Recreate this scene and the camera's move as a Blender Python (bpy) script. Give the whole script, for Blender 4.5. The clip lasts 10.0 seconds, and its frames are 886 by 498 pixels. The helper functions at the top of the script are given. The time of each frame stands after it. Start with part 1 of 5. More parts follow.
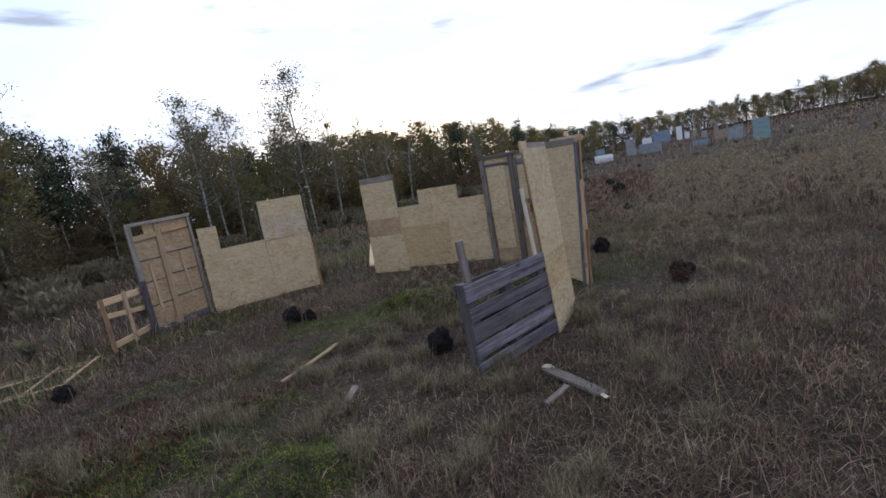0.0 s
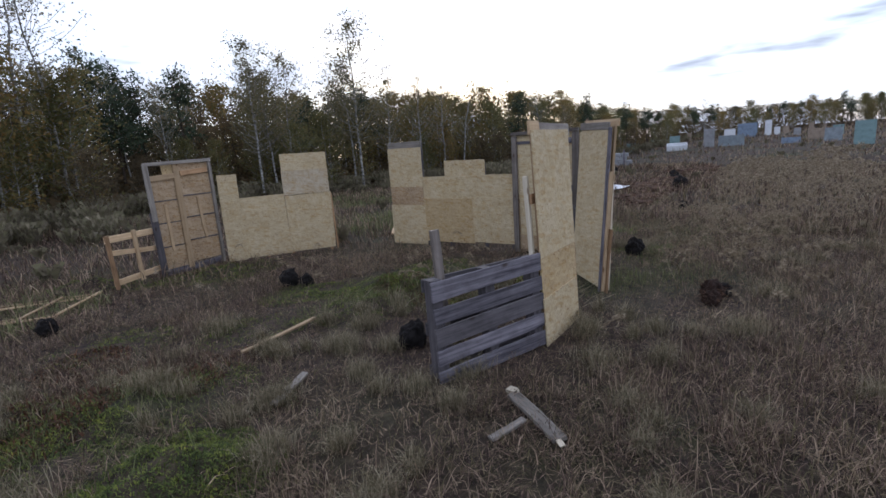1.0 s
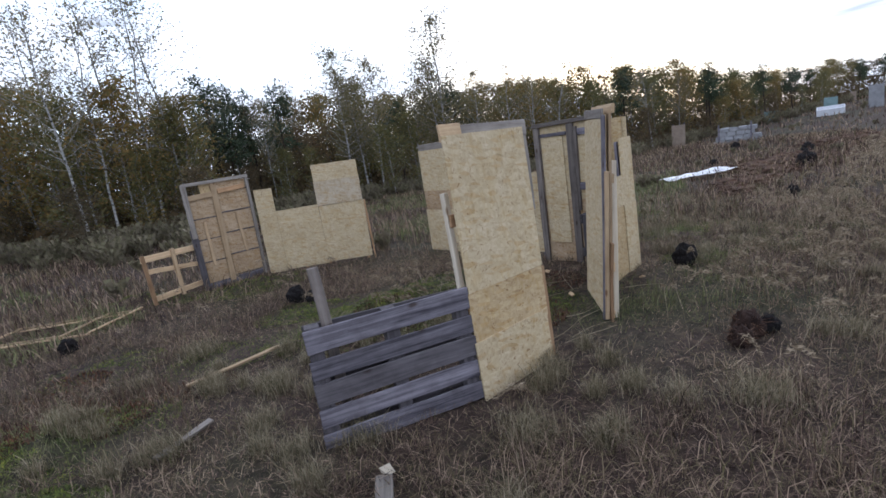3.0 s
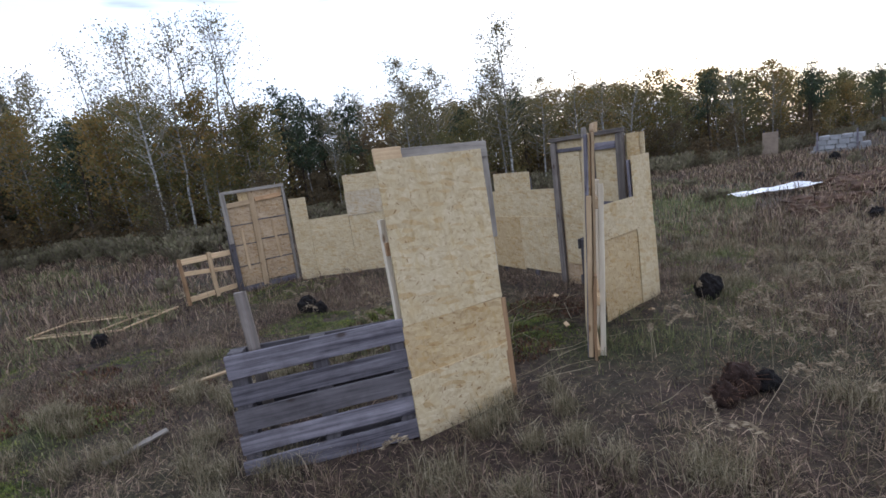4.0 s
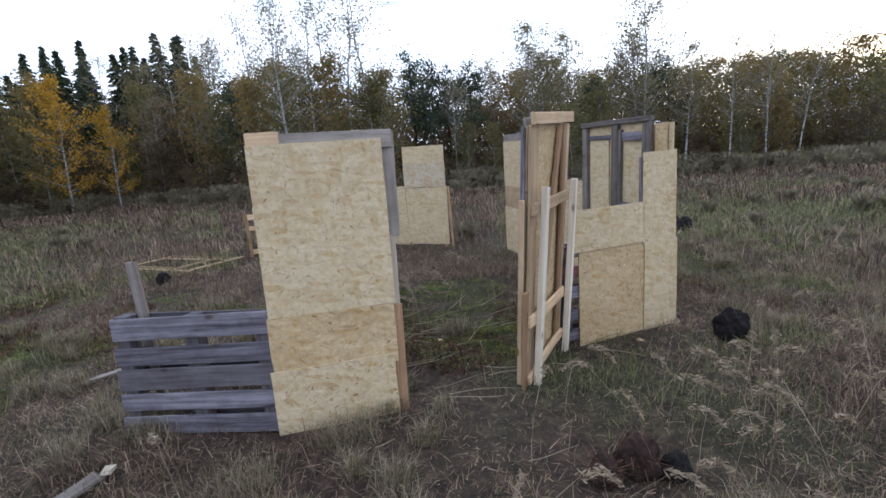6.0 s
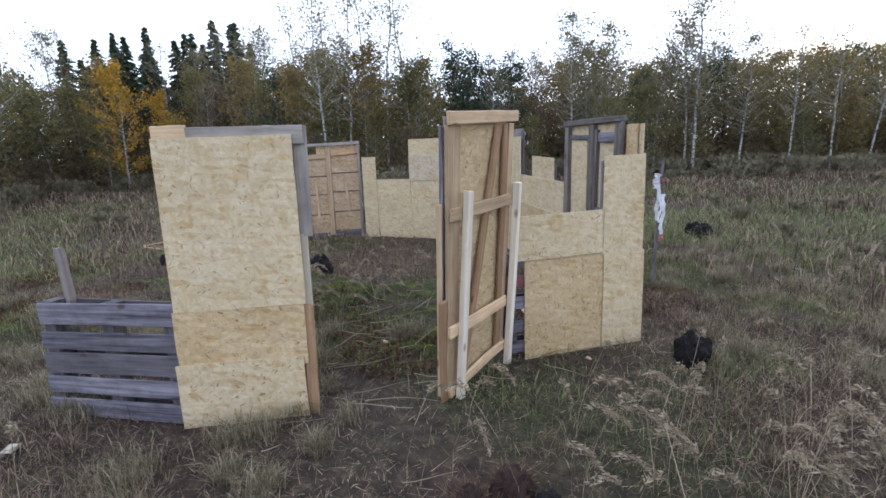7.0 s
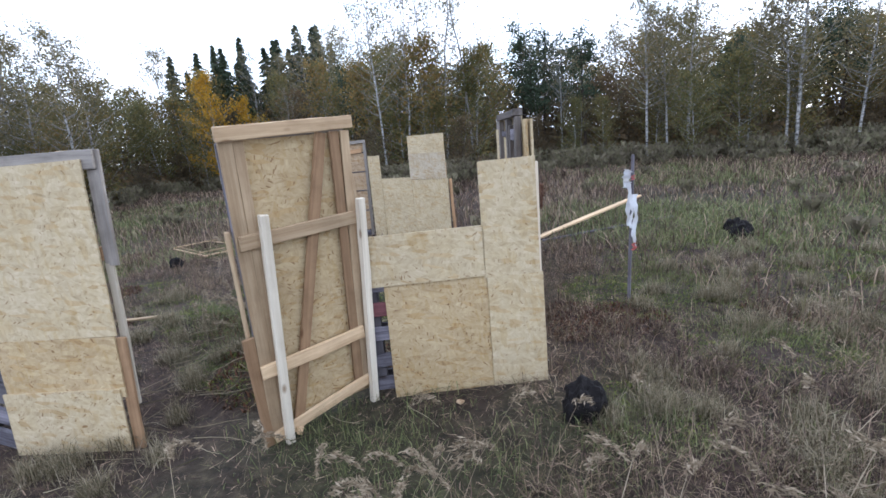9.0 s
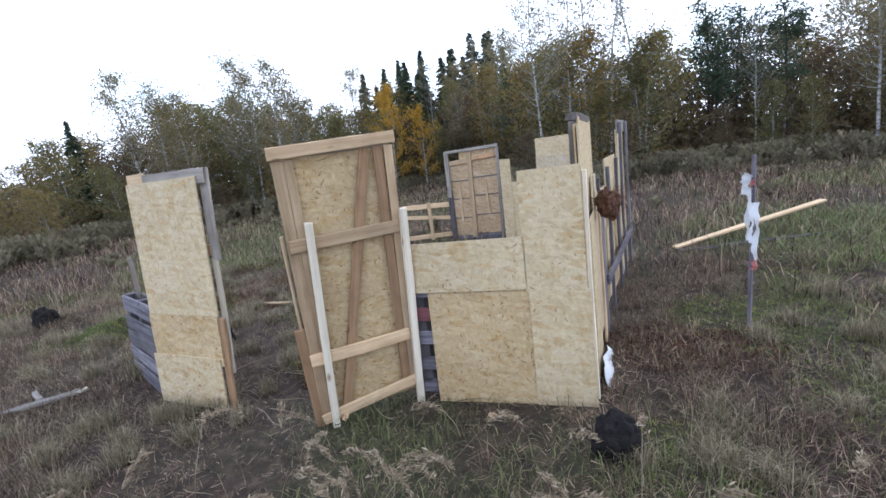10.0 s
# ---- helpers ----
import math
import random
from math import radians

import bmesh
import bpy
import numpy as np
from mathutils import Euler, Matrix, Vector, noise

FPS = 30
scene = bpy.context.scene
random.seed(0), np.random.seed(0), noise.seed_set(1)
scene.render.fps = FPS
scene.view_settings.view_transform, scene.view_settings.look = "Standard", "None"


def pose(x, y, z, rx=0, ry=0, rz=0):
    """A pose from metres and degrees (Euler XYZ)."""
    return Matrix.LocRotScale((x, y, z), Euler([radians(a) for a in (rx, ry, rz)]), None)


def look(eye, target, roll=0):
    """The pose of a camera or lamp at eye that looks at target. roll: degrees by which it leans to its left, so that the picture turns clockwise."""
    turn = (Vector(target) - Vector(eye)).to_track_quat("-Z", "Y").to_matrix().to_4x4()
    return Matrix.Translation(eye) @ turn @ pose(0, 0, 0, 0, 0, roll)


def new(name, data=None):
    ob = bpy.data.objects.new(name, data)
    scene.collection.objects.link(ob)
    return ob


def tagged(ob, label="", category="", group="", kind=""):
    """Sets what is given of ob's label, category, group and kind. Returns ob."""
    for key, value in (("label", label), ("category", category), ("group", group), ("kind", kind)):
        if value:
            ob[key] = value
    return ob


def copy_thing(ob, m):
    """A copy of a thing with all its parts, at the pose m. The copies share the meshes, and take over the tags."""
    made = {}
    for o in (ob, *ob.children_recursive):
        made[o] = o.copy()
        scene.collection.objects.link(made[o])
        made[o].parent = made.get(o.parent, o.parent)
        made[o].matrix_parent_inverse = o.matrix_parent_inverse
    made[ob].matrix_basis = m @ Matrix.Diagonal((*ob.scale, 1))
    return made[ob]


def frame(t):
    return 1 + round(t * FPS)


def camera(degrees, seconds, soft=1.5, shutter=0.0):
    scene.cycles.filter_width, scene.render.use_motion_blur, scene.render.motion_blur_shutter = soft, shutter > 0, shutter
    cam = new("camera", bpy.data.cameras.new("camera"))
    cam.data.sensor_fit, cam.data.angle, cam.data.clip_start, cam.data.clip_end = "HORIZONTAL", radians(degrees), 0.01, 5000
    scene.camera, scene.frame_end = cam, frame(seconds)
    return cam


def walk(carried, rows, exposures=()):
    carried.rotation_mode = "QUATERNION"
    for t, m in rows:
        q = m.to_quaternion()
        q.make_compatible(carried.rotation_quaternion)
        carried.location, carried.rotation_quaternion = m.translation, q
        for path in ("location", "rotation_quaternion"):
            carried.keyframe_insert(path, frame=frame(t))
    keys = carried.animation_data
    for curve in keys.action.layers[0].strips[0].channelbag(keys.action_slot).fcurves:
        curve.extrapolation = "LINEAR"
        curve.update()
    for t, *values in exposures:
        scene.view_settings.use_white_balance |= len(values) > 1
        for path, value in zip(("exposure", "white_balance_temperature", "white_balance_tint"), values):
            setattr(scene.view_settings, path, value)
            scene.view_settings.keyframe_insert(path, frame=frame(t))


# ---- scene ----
cam = camera(86.0, 10.0, soft=1.6)
# seconds, eye x y z in metres, yaw, pitch and lean in degrees
ROWS = [
    (0.0, 0.223, 0.132, 1.725, -31.72, -8.34, -10.31),
    (0.5, 0.615, 0.154, 1.730, -21.41, -9.76, -6.61),
    (1.0, 1.067, 0.308, 1.730, -24.81, -11.41, -4.07),
    (1.5, 1.534, 0.286, 1.719, -17.54, -12.06, -6.80),
    (2.0, 1.927, 0.354, 1.705, -14.81, -11.84, -5.58),
    (2.5, 2.287, 0.475, 1.759, -14.46, -10.77, -4.49),
    (3.0, 2.794, 0.471, 1.742, -10.19, -11.05, -8.49),
    (4.5, 4.138, 0.670, 1.752, 1.29, -8.71, -5.56),
    (5.0, 4.529, 0.805, 1.779, 0.18, -9.39, -1.79),
    (5.5, 4.991, 0.875, 1.734, 10.98, -10.53, -3.56),
    (6.0, 5.373, 1.087, 1.737, 16.00, -11.25, -3.93),
    (7.5, 6.590, 1.763, 1.758, 29.97, -12.05, -3.15),
    (8.0, 7.017, 2.034, 1.698, 41.65, -10.66, -6.37),
    (8.5, 7.342, 2.356, 1.758, 44.50, -11.93, -7.76),
    (9.0, 7.499, 2.796, 1.793, 34.18, -12.86, -5.10),
    (9.5, 7.975, 3.047, 1.779, 35.35, -9.00, -7.25),
    (10.0, 8.160, 3.401, 1.772, 55.28, -10.72, -7.00),
]


def view(x, y, z, yaw, pitch, lean):
    a, b = radians(yaw), radians(pitch)
    way = Vector((-math.sin(a) * math.cos(b), math.cos(a) * math.cos(b), math.sin(b)))
    return look((x, y, z), Vector((x, y, z)) + way, lean)


EXPOSURES = [(0.0, -0.70, 5560, 14), (1.0, -0.58, 5550, 14), (2.5, -0.25, 5560, 13), (4.5, -0.14, 5540, 13), (6.0, 0.06, 5480, 13), (8.5, 0.46, 5370, 12), (10.0, 0.45, 5370, 12)]
walk(cam, [(t, view(*row)) for t, *row in ROWS], EXPOSURES)

# ---- sky and sun: bright thin overcast at dusk, sun low behind the wood ----
SUN_AZ, SUN_EL = 28.0, 14.0  # degrees from +y towards +x, and above the horizon
world = bpy.data.worlds.new("sky")
scene.world = world
world.use_nodes = True
wt = world.node_tree
wt.nodes.clear()


def wnode(kind, **settings):
    n = wt.nodes.new(kind)
    for key, value in settings.items():
        if key in n.inputs:
            n.inputs[key].default_value = value
    return n


sky = wt.nodes.new("ShaderNodeTexSky")
sky.sky_type, sky.sun_disc = "NISHITA", False
sky.sun_elevation, sky.sun_rotation = radians(SUN_EL), radians(SUN_AZ)
sky_gain = wt.nodes.new("ShaderNodeVectorMath")
sky_gain.operation = "SCALE"
sky_gain.inputs["Scale"].default_value = 0.34
coord = wt.nodes.new("ShaderNodeTexCoord")
cloud_map = wnode("ShaderNodeMapping")
cloud_map.inputs["Scale"].default_value = (1.6, 1.6, 6.0)
cloud = wnode("ShaderNodeTexNoise", Scale=1.7, Detail=7.0, Roughness=0.58)
cover = wt.nodes.new("ShaderNodeValToRGB")
cover.color_ramp.elements[0].position, cover.color_ramp.elements[0].color = 0.36, (0.55, 0.55, 0.55, 1)
cover.color_ramp.elements[1].position, cover.color_ramp.elements[1].color = 0.56, (1, 1, 1, 1)
blend = wt.nodes.new("ShaderNodeMix")
blend.data_type = "RGBA"
blend.inputs["B"].default_value = (1.72, 1.74, 1.80, 1)
streak_map = wnode("ShaderNodeMapping")
streak_map.inputs["Scale"].default_value = (2.2, 2.2, 13.0)
streak = wnode("ShaderNodeTexNoise", Scale=1.9, Detail=4.0, Roughness=0.5)
thin = wt.nodes.new("ShaderNodeValToRGB")
thin.color_ramp.elements[0].position, thin.color_ramp.elements[0].color = 0.62, (0, 0, 0, 1)
thin.color_ramp.elements[1].position, thin.color_ramp.elements[1].color = 0.72, (0.85, 0.85, 0.85, 1)
grey_cloud = wt.nodes.new("ShaderNodeMix")
grey_cloud.data_type = "RGBA"
grey_cloud.inputs["B"].default_value = (0.76, 0.80, 0.86, 1)
out, back = wt.nodes.new("ShaderNodeOutputWorld"), wt.nodes.new("ShaderNodeBackground")
back.inputs["Strength"].default_value = 1.0
wt.links.new(sky.outputs["Color"], sky_gain.inputs[0])
wt.links.new(coord.outputs["Generated"], cloud_map.inputs["Vector"])
wt.links.new(cloud_map.outputs["Vector"], cloud.inputs["Vector"])
wt.links.new(cloud.outputs["Fac"], cover.inputs["Fac"])
wt.links.new(cover.outputs["Color"], blend.inputs["Factor"])
wt.links.new(sky_gain.outputs["Vector"], blend.inputs["A"])
wt.links.new(coord.outputs["Generated"], streak_map.inputs["Vector"])
wt.links.new(streak_map.outputs["Vector"], streak.inputs["Vector"])
wt.links.new(streak.outputs["Fac"], thin.inputs["Fac"])
wt.links.new(thin.outputs["Color"], grey_cloud.inputs["Factor"])
wt.links.new(blend.outputs["Result"], grey_cloud.inputs["A"])
wt.links.new(grey_cloud.outputs["Result"], back.inputs["Color"])
wt.links.new(back.outputs["Background"], out.inputs["Surface"])

sun_data = bpy.data.lights.new("sun", "SUN")
sun_data.energy, sun_data.angle, sun_data.color = 0.7, radians(14), (1.0, 0.86, 0.70)
sun = new("sun", sun_data)
sun_way = Vector((math.sin(radians(SUN_AZ)) * math.cos(radians(SUN_EL)), math.cos(radians(SUN_AZ)) * math.cos(radians(SUN_EL)), math.sin(radians(SUN_EL))))
sun.matrix_world = look(sun_way * 60, (0, 0, 0))


# ---- materials ----
def material(name, rough=0.8):
    m = bpy.data.materials.new(name)
    m.use_nodes = True
    nt = m.node_tree
    shader = nt.nodes["Principled BSDF"]
    shader.inputs["Roughness"].default_value = rough
    shader.inputs["Specular IOR Level"].default_value = 0.25
    return m, nt, shader


def node(nt, kind, links=(), **settings):
    """A node with its input values set by name, and links of (output socket, input name)."""
    n = nt.nodes.new(kind)
    for key, value in settings.items():
        n.inputs[key.replace("_", " ")].default_value = value
    for socket, key in links:
        nt.links.new(socket, n.inputs[key])
    return n


def ramp(nt, socket, stops):
    n = nt.nodes.new("ShaderNodeValToRGB")
    while len(n.color_ramp.elements) < len(stops):
        n.color_ramp.elements.new(0.5)
    for e, (at, colour) in zip(n.color_ramp.elements, stops):
        e.position, e.color = at, (*colour, 1)
    nt.links.new(socket, n.inputs["Fac"])
    return n.outputs["Color"]


def mix(nt, factor, a, b, how="MIX"):
    n = nt.nodes.new("ShaderNodeMix")
    n.data_type, n.blend_type = "RGBA", how
    for value, key in ((factor, "Factor"), (a, "A"), (b, "B")):
        if isinstance(value, bpy.types.NodeSocket):
            nt.links.new(value, n.inputs[key])
        else:
            n.inputs[key].default_value = value if key == "Factor" else (*value, 1)
    return n.outputs["Result"]


def bump(nt, shader, height, strength, distance):
    n = node(nt, "ShaderNodeBump", [(height, "Height")], Strength=strength, Distance=distance)
    nt.links.new(n.outputs["Normal"], shader.inputs["Normal"])


def object_place(nt):
    """Object coordinates, shifted by a random amount for each object."""
    tc, info = nt.nodes.new("ShaderNodeTexCoord"), nt.nodes.new("ShaderNodeObjectInfo")
    shift = node(nt, "ShaderNodeVectorMath", [(info.outputs["Random"], 0)])
    shift.operation = "SCALE"
    shift.inputs["Scale"].default_value = 37.0
    add = node(nt, "ShaderNodeVectorMath", [(tc.outputs["Object"], 0), (shift.outputs["Vector"], 1)])
    return add.outputs["Vector"], info.outputs["Random"]


def slanted(nt, place, degrees):
    turned = node(nt, "ShaderNodeVectorRotate", [(place, "Vector")], Angle=radians(degrees))
    turned.inputs["Axis"].default_value = (0, 1, 0)
    return turned.outputs["Vector"]


def osb(name, dark, mid, pale, stain=(0.5, 0.42, 0.32), wear=0.35):
    """Strand board: flakes that lie in many directions, with dark specks and weather stains."""
    m, nt, shader = material(name, 0.75)
    place, chance = object_place(nt)
    lay_a, lay_b = (node(nt, "ShaderNodeMapping", [(slanted(nt, place, slant), "Vector")], Scale=(40, 40, 12)) for slant in (82, 8))
    cells = node(nt, "ShaderNodeTexVoronoi", [(lay_a.outputs["Vector"], "Vector")], Scale=1.0)
    cross = node(nt, "ShaderNodeTexVoronoi", [(lay_b.outputs["Vector"], "Vector")], Scale=1.0)
    other = node(nt, "ShaderNodeSeparateColor", [(cross.outputs["Color"], "Color")])
    turn = node(nt, "ShaderNodeSeparateColor", [(cells.outputs["Color"], "Color")])
    angle = node(nt, "ShaderNodeMath", [(turn.outputs["Red"], 0)])
    angle.operation = "MULTIPLY_ADD"
    angle.inputs[1].default_value, angle.inputs[2].default_value = 2.6, -1.3
    rot = node(nt, "ShaderNodeVectorRotate", [(place, "Vector"), (angle.outputs["Value"], "Angle")])
    rot.inputs["Axis"].default_value = (0, 1, 0)
    long = node(nt, "ShaderNodeMapping", [(rot.outputs["Vector"], "Vector")], Scale=(46, 46, 9))
    flakes = node(nt, "ShaderNodeTexNoise", [(long.outputs["Vector"], "Vector")], Scale=1.0, Detail=3.0, Roughness=0.6)
    tone = node(nt, "ShaderNodeMath", [(turn.outputs["Green"], 0), (flakes.outputs["Fac"], 2)])
    tone.operation = "MULTIPLY_ADD"
    tone.inputs[1].default_value = 0.20
    colour = ramp(nt, tone.outputs["Value"], [(0.26, dark), (0.50, mid), (0.84, pale)])
    for flake, shade in ((turn, (0.88, 0.78, 0.62)), (other, (0.92, 0.87, 0.76))):
        resin = ramp(nt, flake.outputs["Blue"], [(0.86, (1, 1, 1)), (0.90, shade)])
        colour = mix(nt, 0.7, colour, resin, "MULTIPLY")
    warm = node(nt, "ShaderNodeTexNoise", [(place, "Vector")], Scale=5.5, Detail=6.0, Roughness=0.7)
    tint = ramp(nt, warm.outputs["Fac"], [(0.40, (1.04, 1.04, 1.05)), (0.58, (1.0, 0.98, 0.93)), (0.74, (0.94, 0.86, 0.72))])
    colour = mix(nt, 0.9, colour, tint, "MULTIPLY")
    specks = node(nt, "ShaderNodeTexNoise", [(long.outputs["Vector"], "Vector")], Scale=1.5, Detail=1.0)
    speck = ramp(nt, specks.outputs["Fac"], [(0.28, (0.42, 0.30, 0.20)), (0.33, (1, 1, 1))])
    colour = mix(nt, 0.8, colour, speck, "MULTIPLY")
    blotch = node(nt, "ShaderNodeTexNoise", [(place, "Vector")], Scale=2.2, Detail=5.0, Roughness=0.6)
    mask = ramp(nt, blotch.outputs["Fac"], [(0.42, (0, 0, 0)), (0.75, (wear, wear, wear))])
    colour = mix(nt, mask, colour, mix(nt, 1.0, colour, stain, "MULTIPLY"))
    nt.links.new(colour, shader.inputs["Base Color"])
    bump(nt, shader, flakes.outputs["Fac"], 0.3, 0.003)
    return m


def timber(name, dark, pale, dirt=(0.3, 0.27, 0.25), dirty=0.4, rough=0.75):
    """Sawn board with the grain along its local x."""
    m, nt, shader = material(name, rough)
    place, chance = object_place(nt)
    long = node(nt, "ShaderNodeMapping", [(place, "Vector")], Scale=(1.6, 34, 34))
    grain = node(nt, "ShaderNodeTexNoise", [(long.outputs["Vector"], "Vector")], Scale=1.0, Detail=5.0, Roughness=0.65, Distortion=0.4)
    colour = ramp(nt, grain.outputs["Fac"], [(0.3, dark), (0.68, pale)])
    squash = node(nt, "ShaderNodeMapping", [(place, "Vector")], Scale=(3.2, 7, 7))
    knot = node(nt, "ShaderNodeTexVoronoi", [(squash.outputs["Vector"], "Vector")], Scale=1.0)
    spot = ramp(nt, knot.outputs["Distance"], [(0.06, (0.38, 0.28, 0.2)), (0.14, (1, 1, 1))])
    colour = mix(nt, 0.85, colour, spot, "MULTIPLY")
    blotch = node(nt, "ShaderNodeTexNoise", [(place, "Vector")], Scale=4.0, Detail=5.0, Roughness=0.65)
    mask = ramp(nt, blotch.outputs["Fac"], [(0.45, (0, 0, 0)), (0.72, (dirty, dirty, dirty))])
    colour = mix(nt, mask, colour, mix(nt, 1.0, colour, dirt, "MULTIPLY"))
    shade = node(nt, "ShaderNodeMapRange", [(chance, "Value")])
    shade.inputs["To Min"].default_value, shade.inputs["To Max"].default_value = 0.64, 1.20
    grey = node(nt, "ShaderNodeCombineColor", [(shade.outputs["Result"], k) for k in ("Red", "Green", "Blue")])
    colour = mix(nt, 1.0, colour, grey.outputs["Color"], "MULTIPLY")
    nt.links.new(colour, shader.inputs["Base Color"])
    bump(nt, shader, grain.outputs["Fac"], 0.4, 0.003)
    return m


def leafy(name, stops, spread=0.30, thin=0.35, patch=None):
    """Leaves or blades: a colour for each one, a drift for each object, and some light through them."""
    m, nt, shader = material(name, 0.7)
    geo, info = nt.nodes.new("ShaderNodeNewGeometry"), nt.nodes.new("ShaderNodeObjectInfo")
    a = node(nt, "ShaderNodeMath", [(geo.outputs["Random Per Island"], 0)])
    a.operation = "MULTIPLY"
    a.inputs[1].default_value = spread
    if patch:
        where = node(nt, "ShaderNodeTexNoise", [(geo.outputs["Position"], "Vector")], Scale=patch, Detail=4.0, Roughness=0.6)
        drift = node(nt, "ShaderNodeMapRange", [(where.outputs["Fac"], "Value")])
        drift.inputs["From Min"].default_value, drift.inputs["From Max"].default_value = 0.3, 0.7
        source = drift.outputs["Result"]
    else:
        source = info.outputs["Random"]
    b = node(nt, "ShaderNodeMath", [(source, 0), (a.outputs["Value"], 2)])
    b.operation = "MULTIPLY_ADD"
    b.inputs[1].default_value = 1.0 - spread
    colour = ramp(nt, b.outputs["Value"], stops)
    nt.links.new(colour, shader.inputs["Base Color"])
    if thin:
        glow = node(nt, "ShaderNodeBsdfTranslucent", [(colour, "Color")])
        both = node(nt, "ShaderNodeMixShader", [(shader.outputs["BSDF"], 1), (glow.outputs["BSDF"], 2)], Fac=thin)
        nt.links.new(both.outputs["Shader"], nt.nodes["Material Output"].inputs["Surface"])
    return m


def plain(name, colour, rough=0.8, vary=0.3, scale=8.0, relief=0.2):
    m, nt, shader = material(name, rough)
    place, chance = object_place(nt)
    n1 = node(nt, "ShaderNodeTexNoise", [(place, "Vector")], Scale=scale, Detail=6.0, Roughness=0.65)
    low, high = [c * (1 - vary) for c in colour], [min(1, c * (1 + vary * 0.6)) for c in colour]
    c = ramp(nt, n1.outputs["Fac"], [(0.32, low), (0.68, high)])
    nt.links.new(c, shader.inputs["Base Color"])
    bump(nt, shader, n1.outputs["Fac"], relief, 0.02)
    return m


OSB_PALE = osb("osb_pale", (0.32, 0.245, 0.140), (0.440, 0.353, 0.220), (0.54, 0.45, 0.30), wear=0.2)
OSB_TAN = osb("osb_tan", (0.26, 0.175, 0.09), (0.39, 0.29, 0.16), (0.50, 0.395, 0.235), wear=0.25)
OSB_ORANGE = osb("osb_orange", (0.20, 0.13, 0.075), (0.345, 0.25, 0.155), (0.46, 0.355, 0.24), wear=0.5)
OSB_GREY = osb("osb_grey", (0.33, 0.272, 0.19), (0.42, 0.352, 0.255), (0.50, 0.43, 0.325), wear=0.3)
WOOD_NEW = timber("new_pine", (0.40, 0.27, 0.15), (0.60, 0.445, 0.275), dirty=0.32)
WOOD_PALE = timber("pale_pine", (0.56, 0.48, 0.36), (0.72, 0.64, 0.51), dirty=0.2)
WOOD_BROWN = timber("brown_pine", (0.27, 0.155, 0.08), (0.43, 0.275, 0.15), dirty=0.4)
WOOD_GREY = timber("weathered_grey", (0.042, 0.037, 0.047), (0.245, 0.225, 0.255), dirty=0.6)
# dark weathered wood, also used to colour in the shade of gaps and seams
WOOD_DARK = timber("weathered_dark_and_gap_shade", (0.045, 0.040, 0.045), (0.12, 0.108, 0.115), dirty=0.5)
WOOD_SILVER = timber("silver_grey", (0.15, 0.131, 0.113), (0.31, 0.275, 0.24), dirty=0.45)
WOOD_UMBER = timber("grey_brown", (0.085, 0.070, 0.062), (0.21, 0.18, 0.16), dirty=0.5)
WOOD_RED = timber("red_painted", (0.12, 0.045, 0.050), (0.20, 0.080, 0.085), dirty=0.5)
PLASTIC_WHITE = plain("white_film", (0.66, 0.67, 0.70), 0.45, 0.12, 5.0)
TAPE_RED = plain("red_film", (0.42, 0.12, 0.11), 0.45, 0.12, 5.0)
PEAT = plain("black_peat", (0.012, 0.010, 0.010), 0.95, 0.6, 22.0, 0.9)
ROOT_BROWN = plain("root_brown", (0.11, 0.058, 0.036), 0.95, 0.6, 26.0, 0.9)
PEAT_BROWN = plain("brown_peat", (0.030, 0.017, 0.013), 0.95, 0.6, 14.0, 0.9)


# ---- mesh helpers ----
def mesh_of(name, verts, faces, mat, smooth=False):
    """A mesh from an array of points and an array of faces that all have the same number of corners."""
    verts, faces = np.asarray(verts, float), np.asarray(faces, int)
    me = bpy.data.meshes.new(name)
    count, corners = faces.shape
    me.vertices.add(len(verts))
    me.vertices.foreach_set("co", verts.ravel())
    me.loops.add(count * corners)
    me.loops.foreach_set("vertex_index", faces.ravel())
    me.polygons.add(count)
    me.polygons.foreach_set("loop_start", np.arange(count) * corners)
    if smooth:
        me.polygons.foreach_set("use_smooth", np.ones(count, bool))
    me.update(calc_edges=True)
    me.validate()
    me.materials.append(mat)
    return me


def bm_mesh(name, bm, mat, smooth=False):
    me = bpy.data.meshes.new(name)
    bm.to_mesh(me)
    bm.free()
    if smooth:
        for f in me.polygons:
            f.use_smooth = True
    me.materials.append(mat)
    return me


def part(name, bm, mat, parent, label="", m=None, smooth=False):
    """One mesh object under a thing or under a part."""
    me = bm_mesh(name, bm, mat, smooth) if isinstance(bm, bmesh.types.BMesh) else bm
    ob = new(name, me)
    ob.parent = parent
    if m is not None:
        ob.matrix_basis = m
    if label:
        ob["label"] = label
    return ob


def thing(name, m, label, category, group="", kind=""):
    ob = new(name)
    ob.empty_display_size = 0.2
    ob.matrix_basis = m
    return tagged(ob, label, category, group, kind)


rng = np.random.default_rng(7)


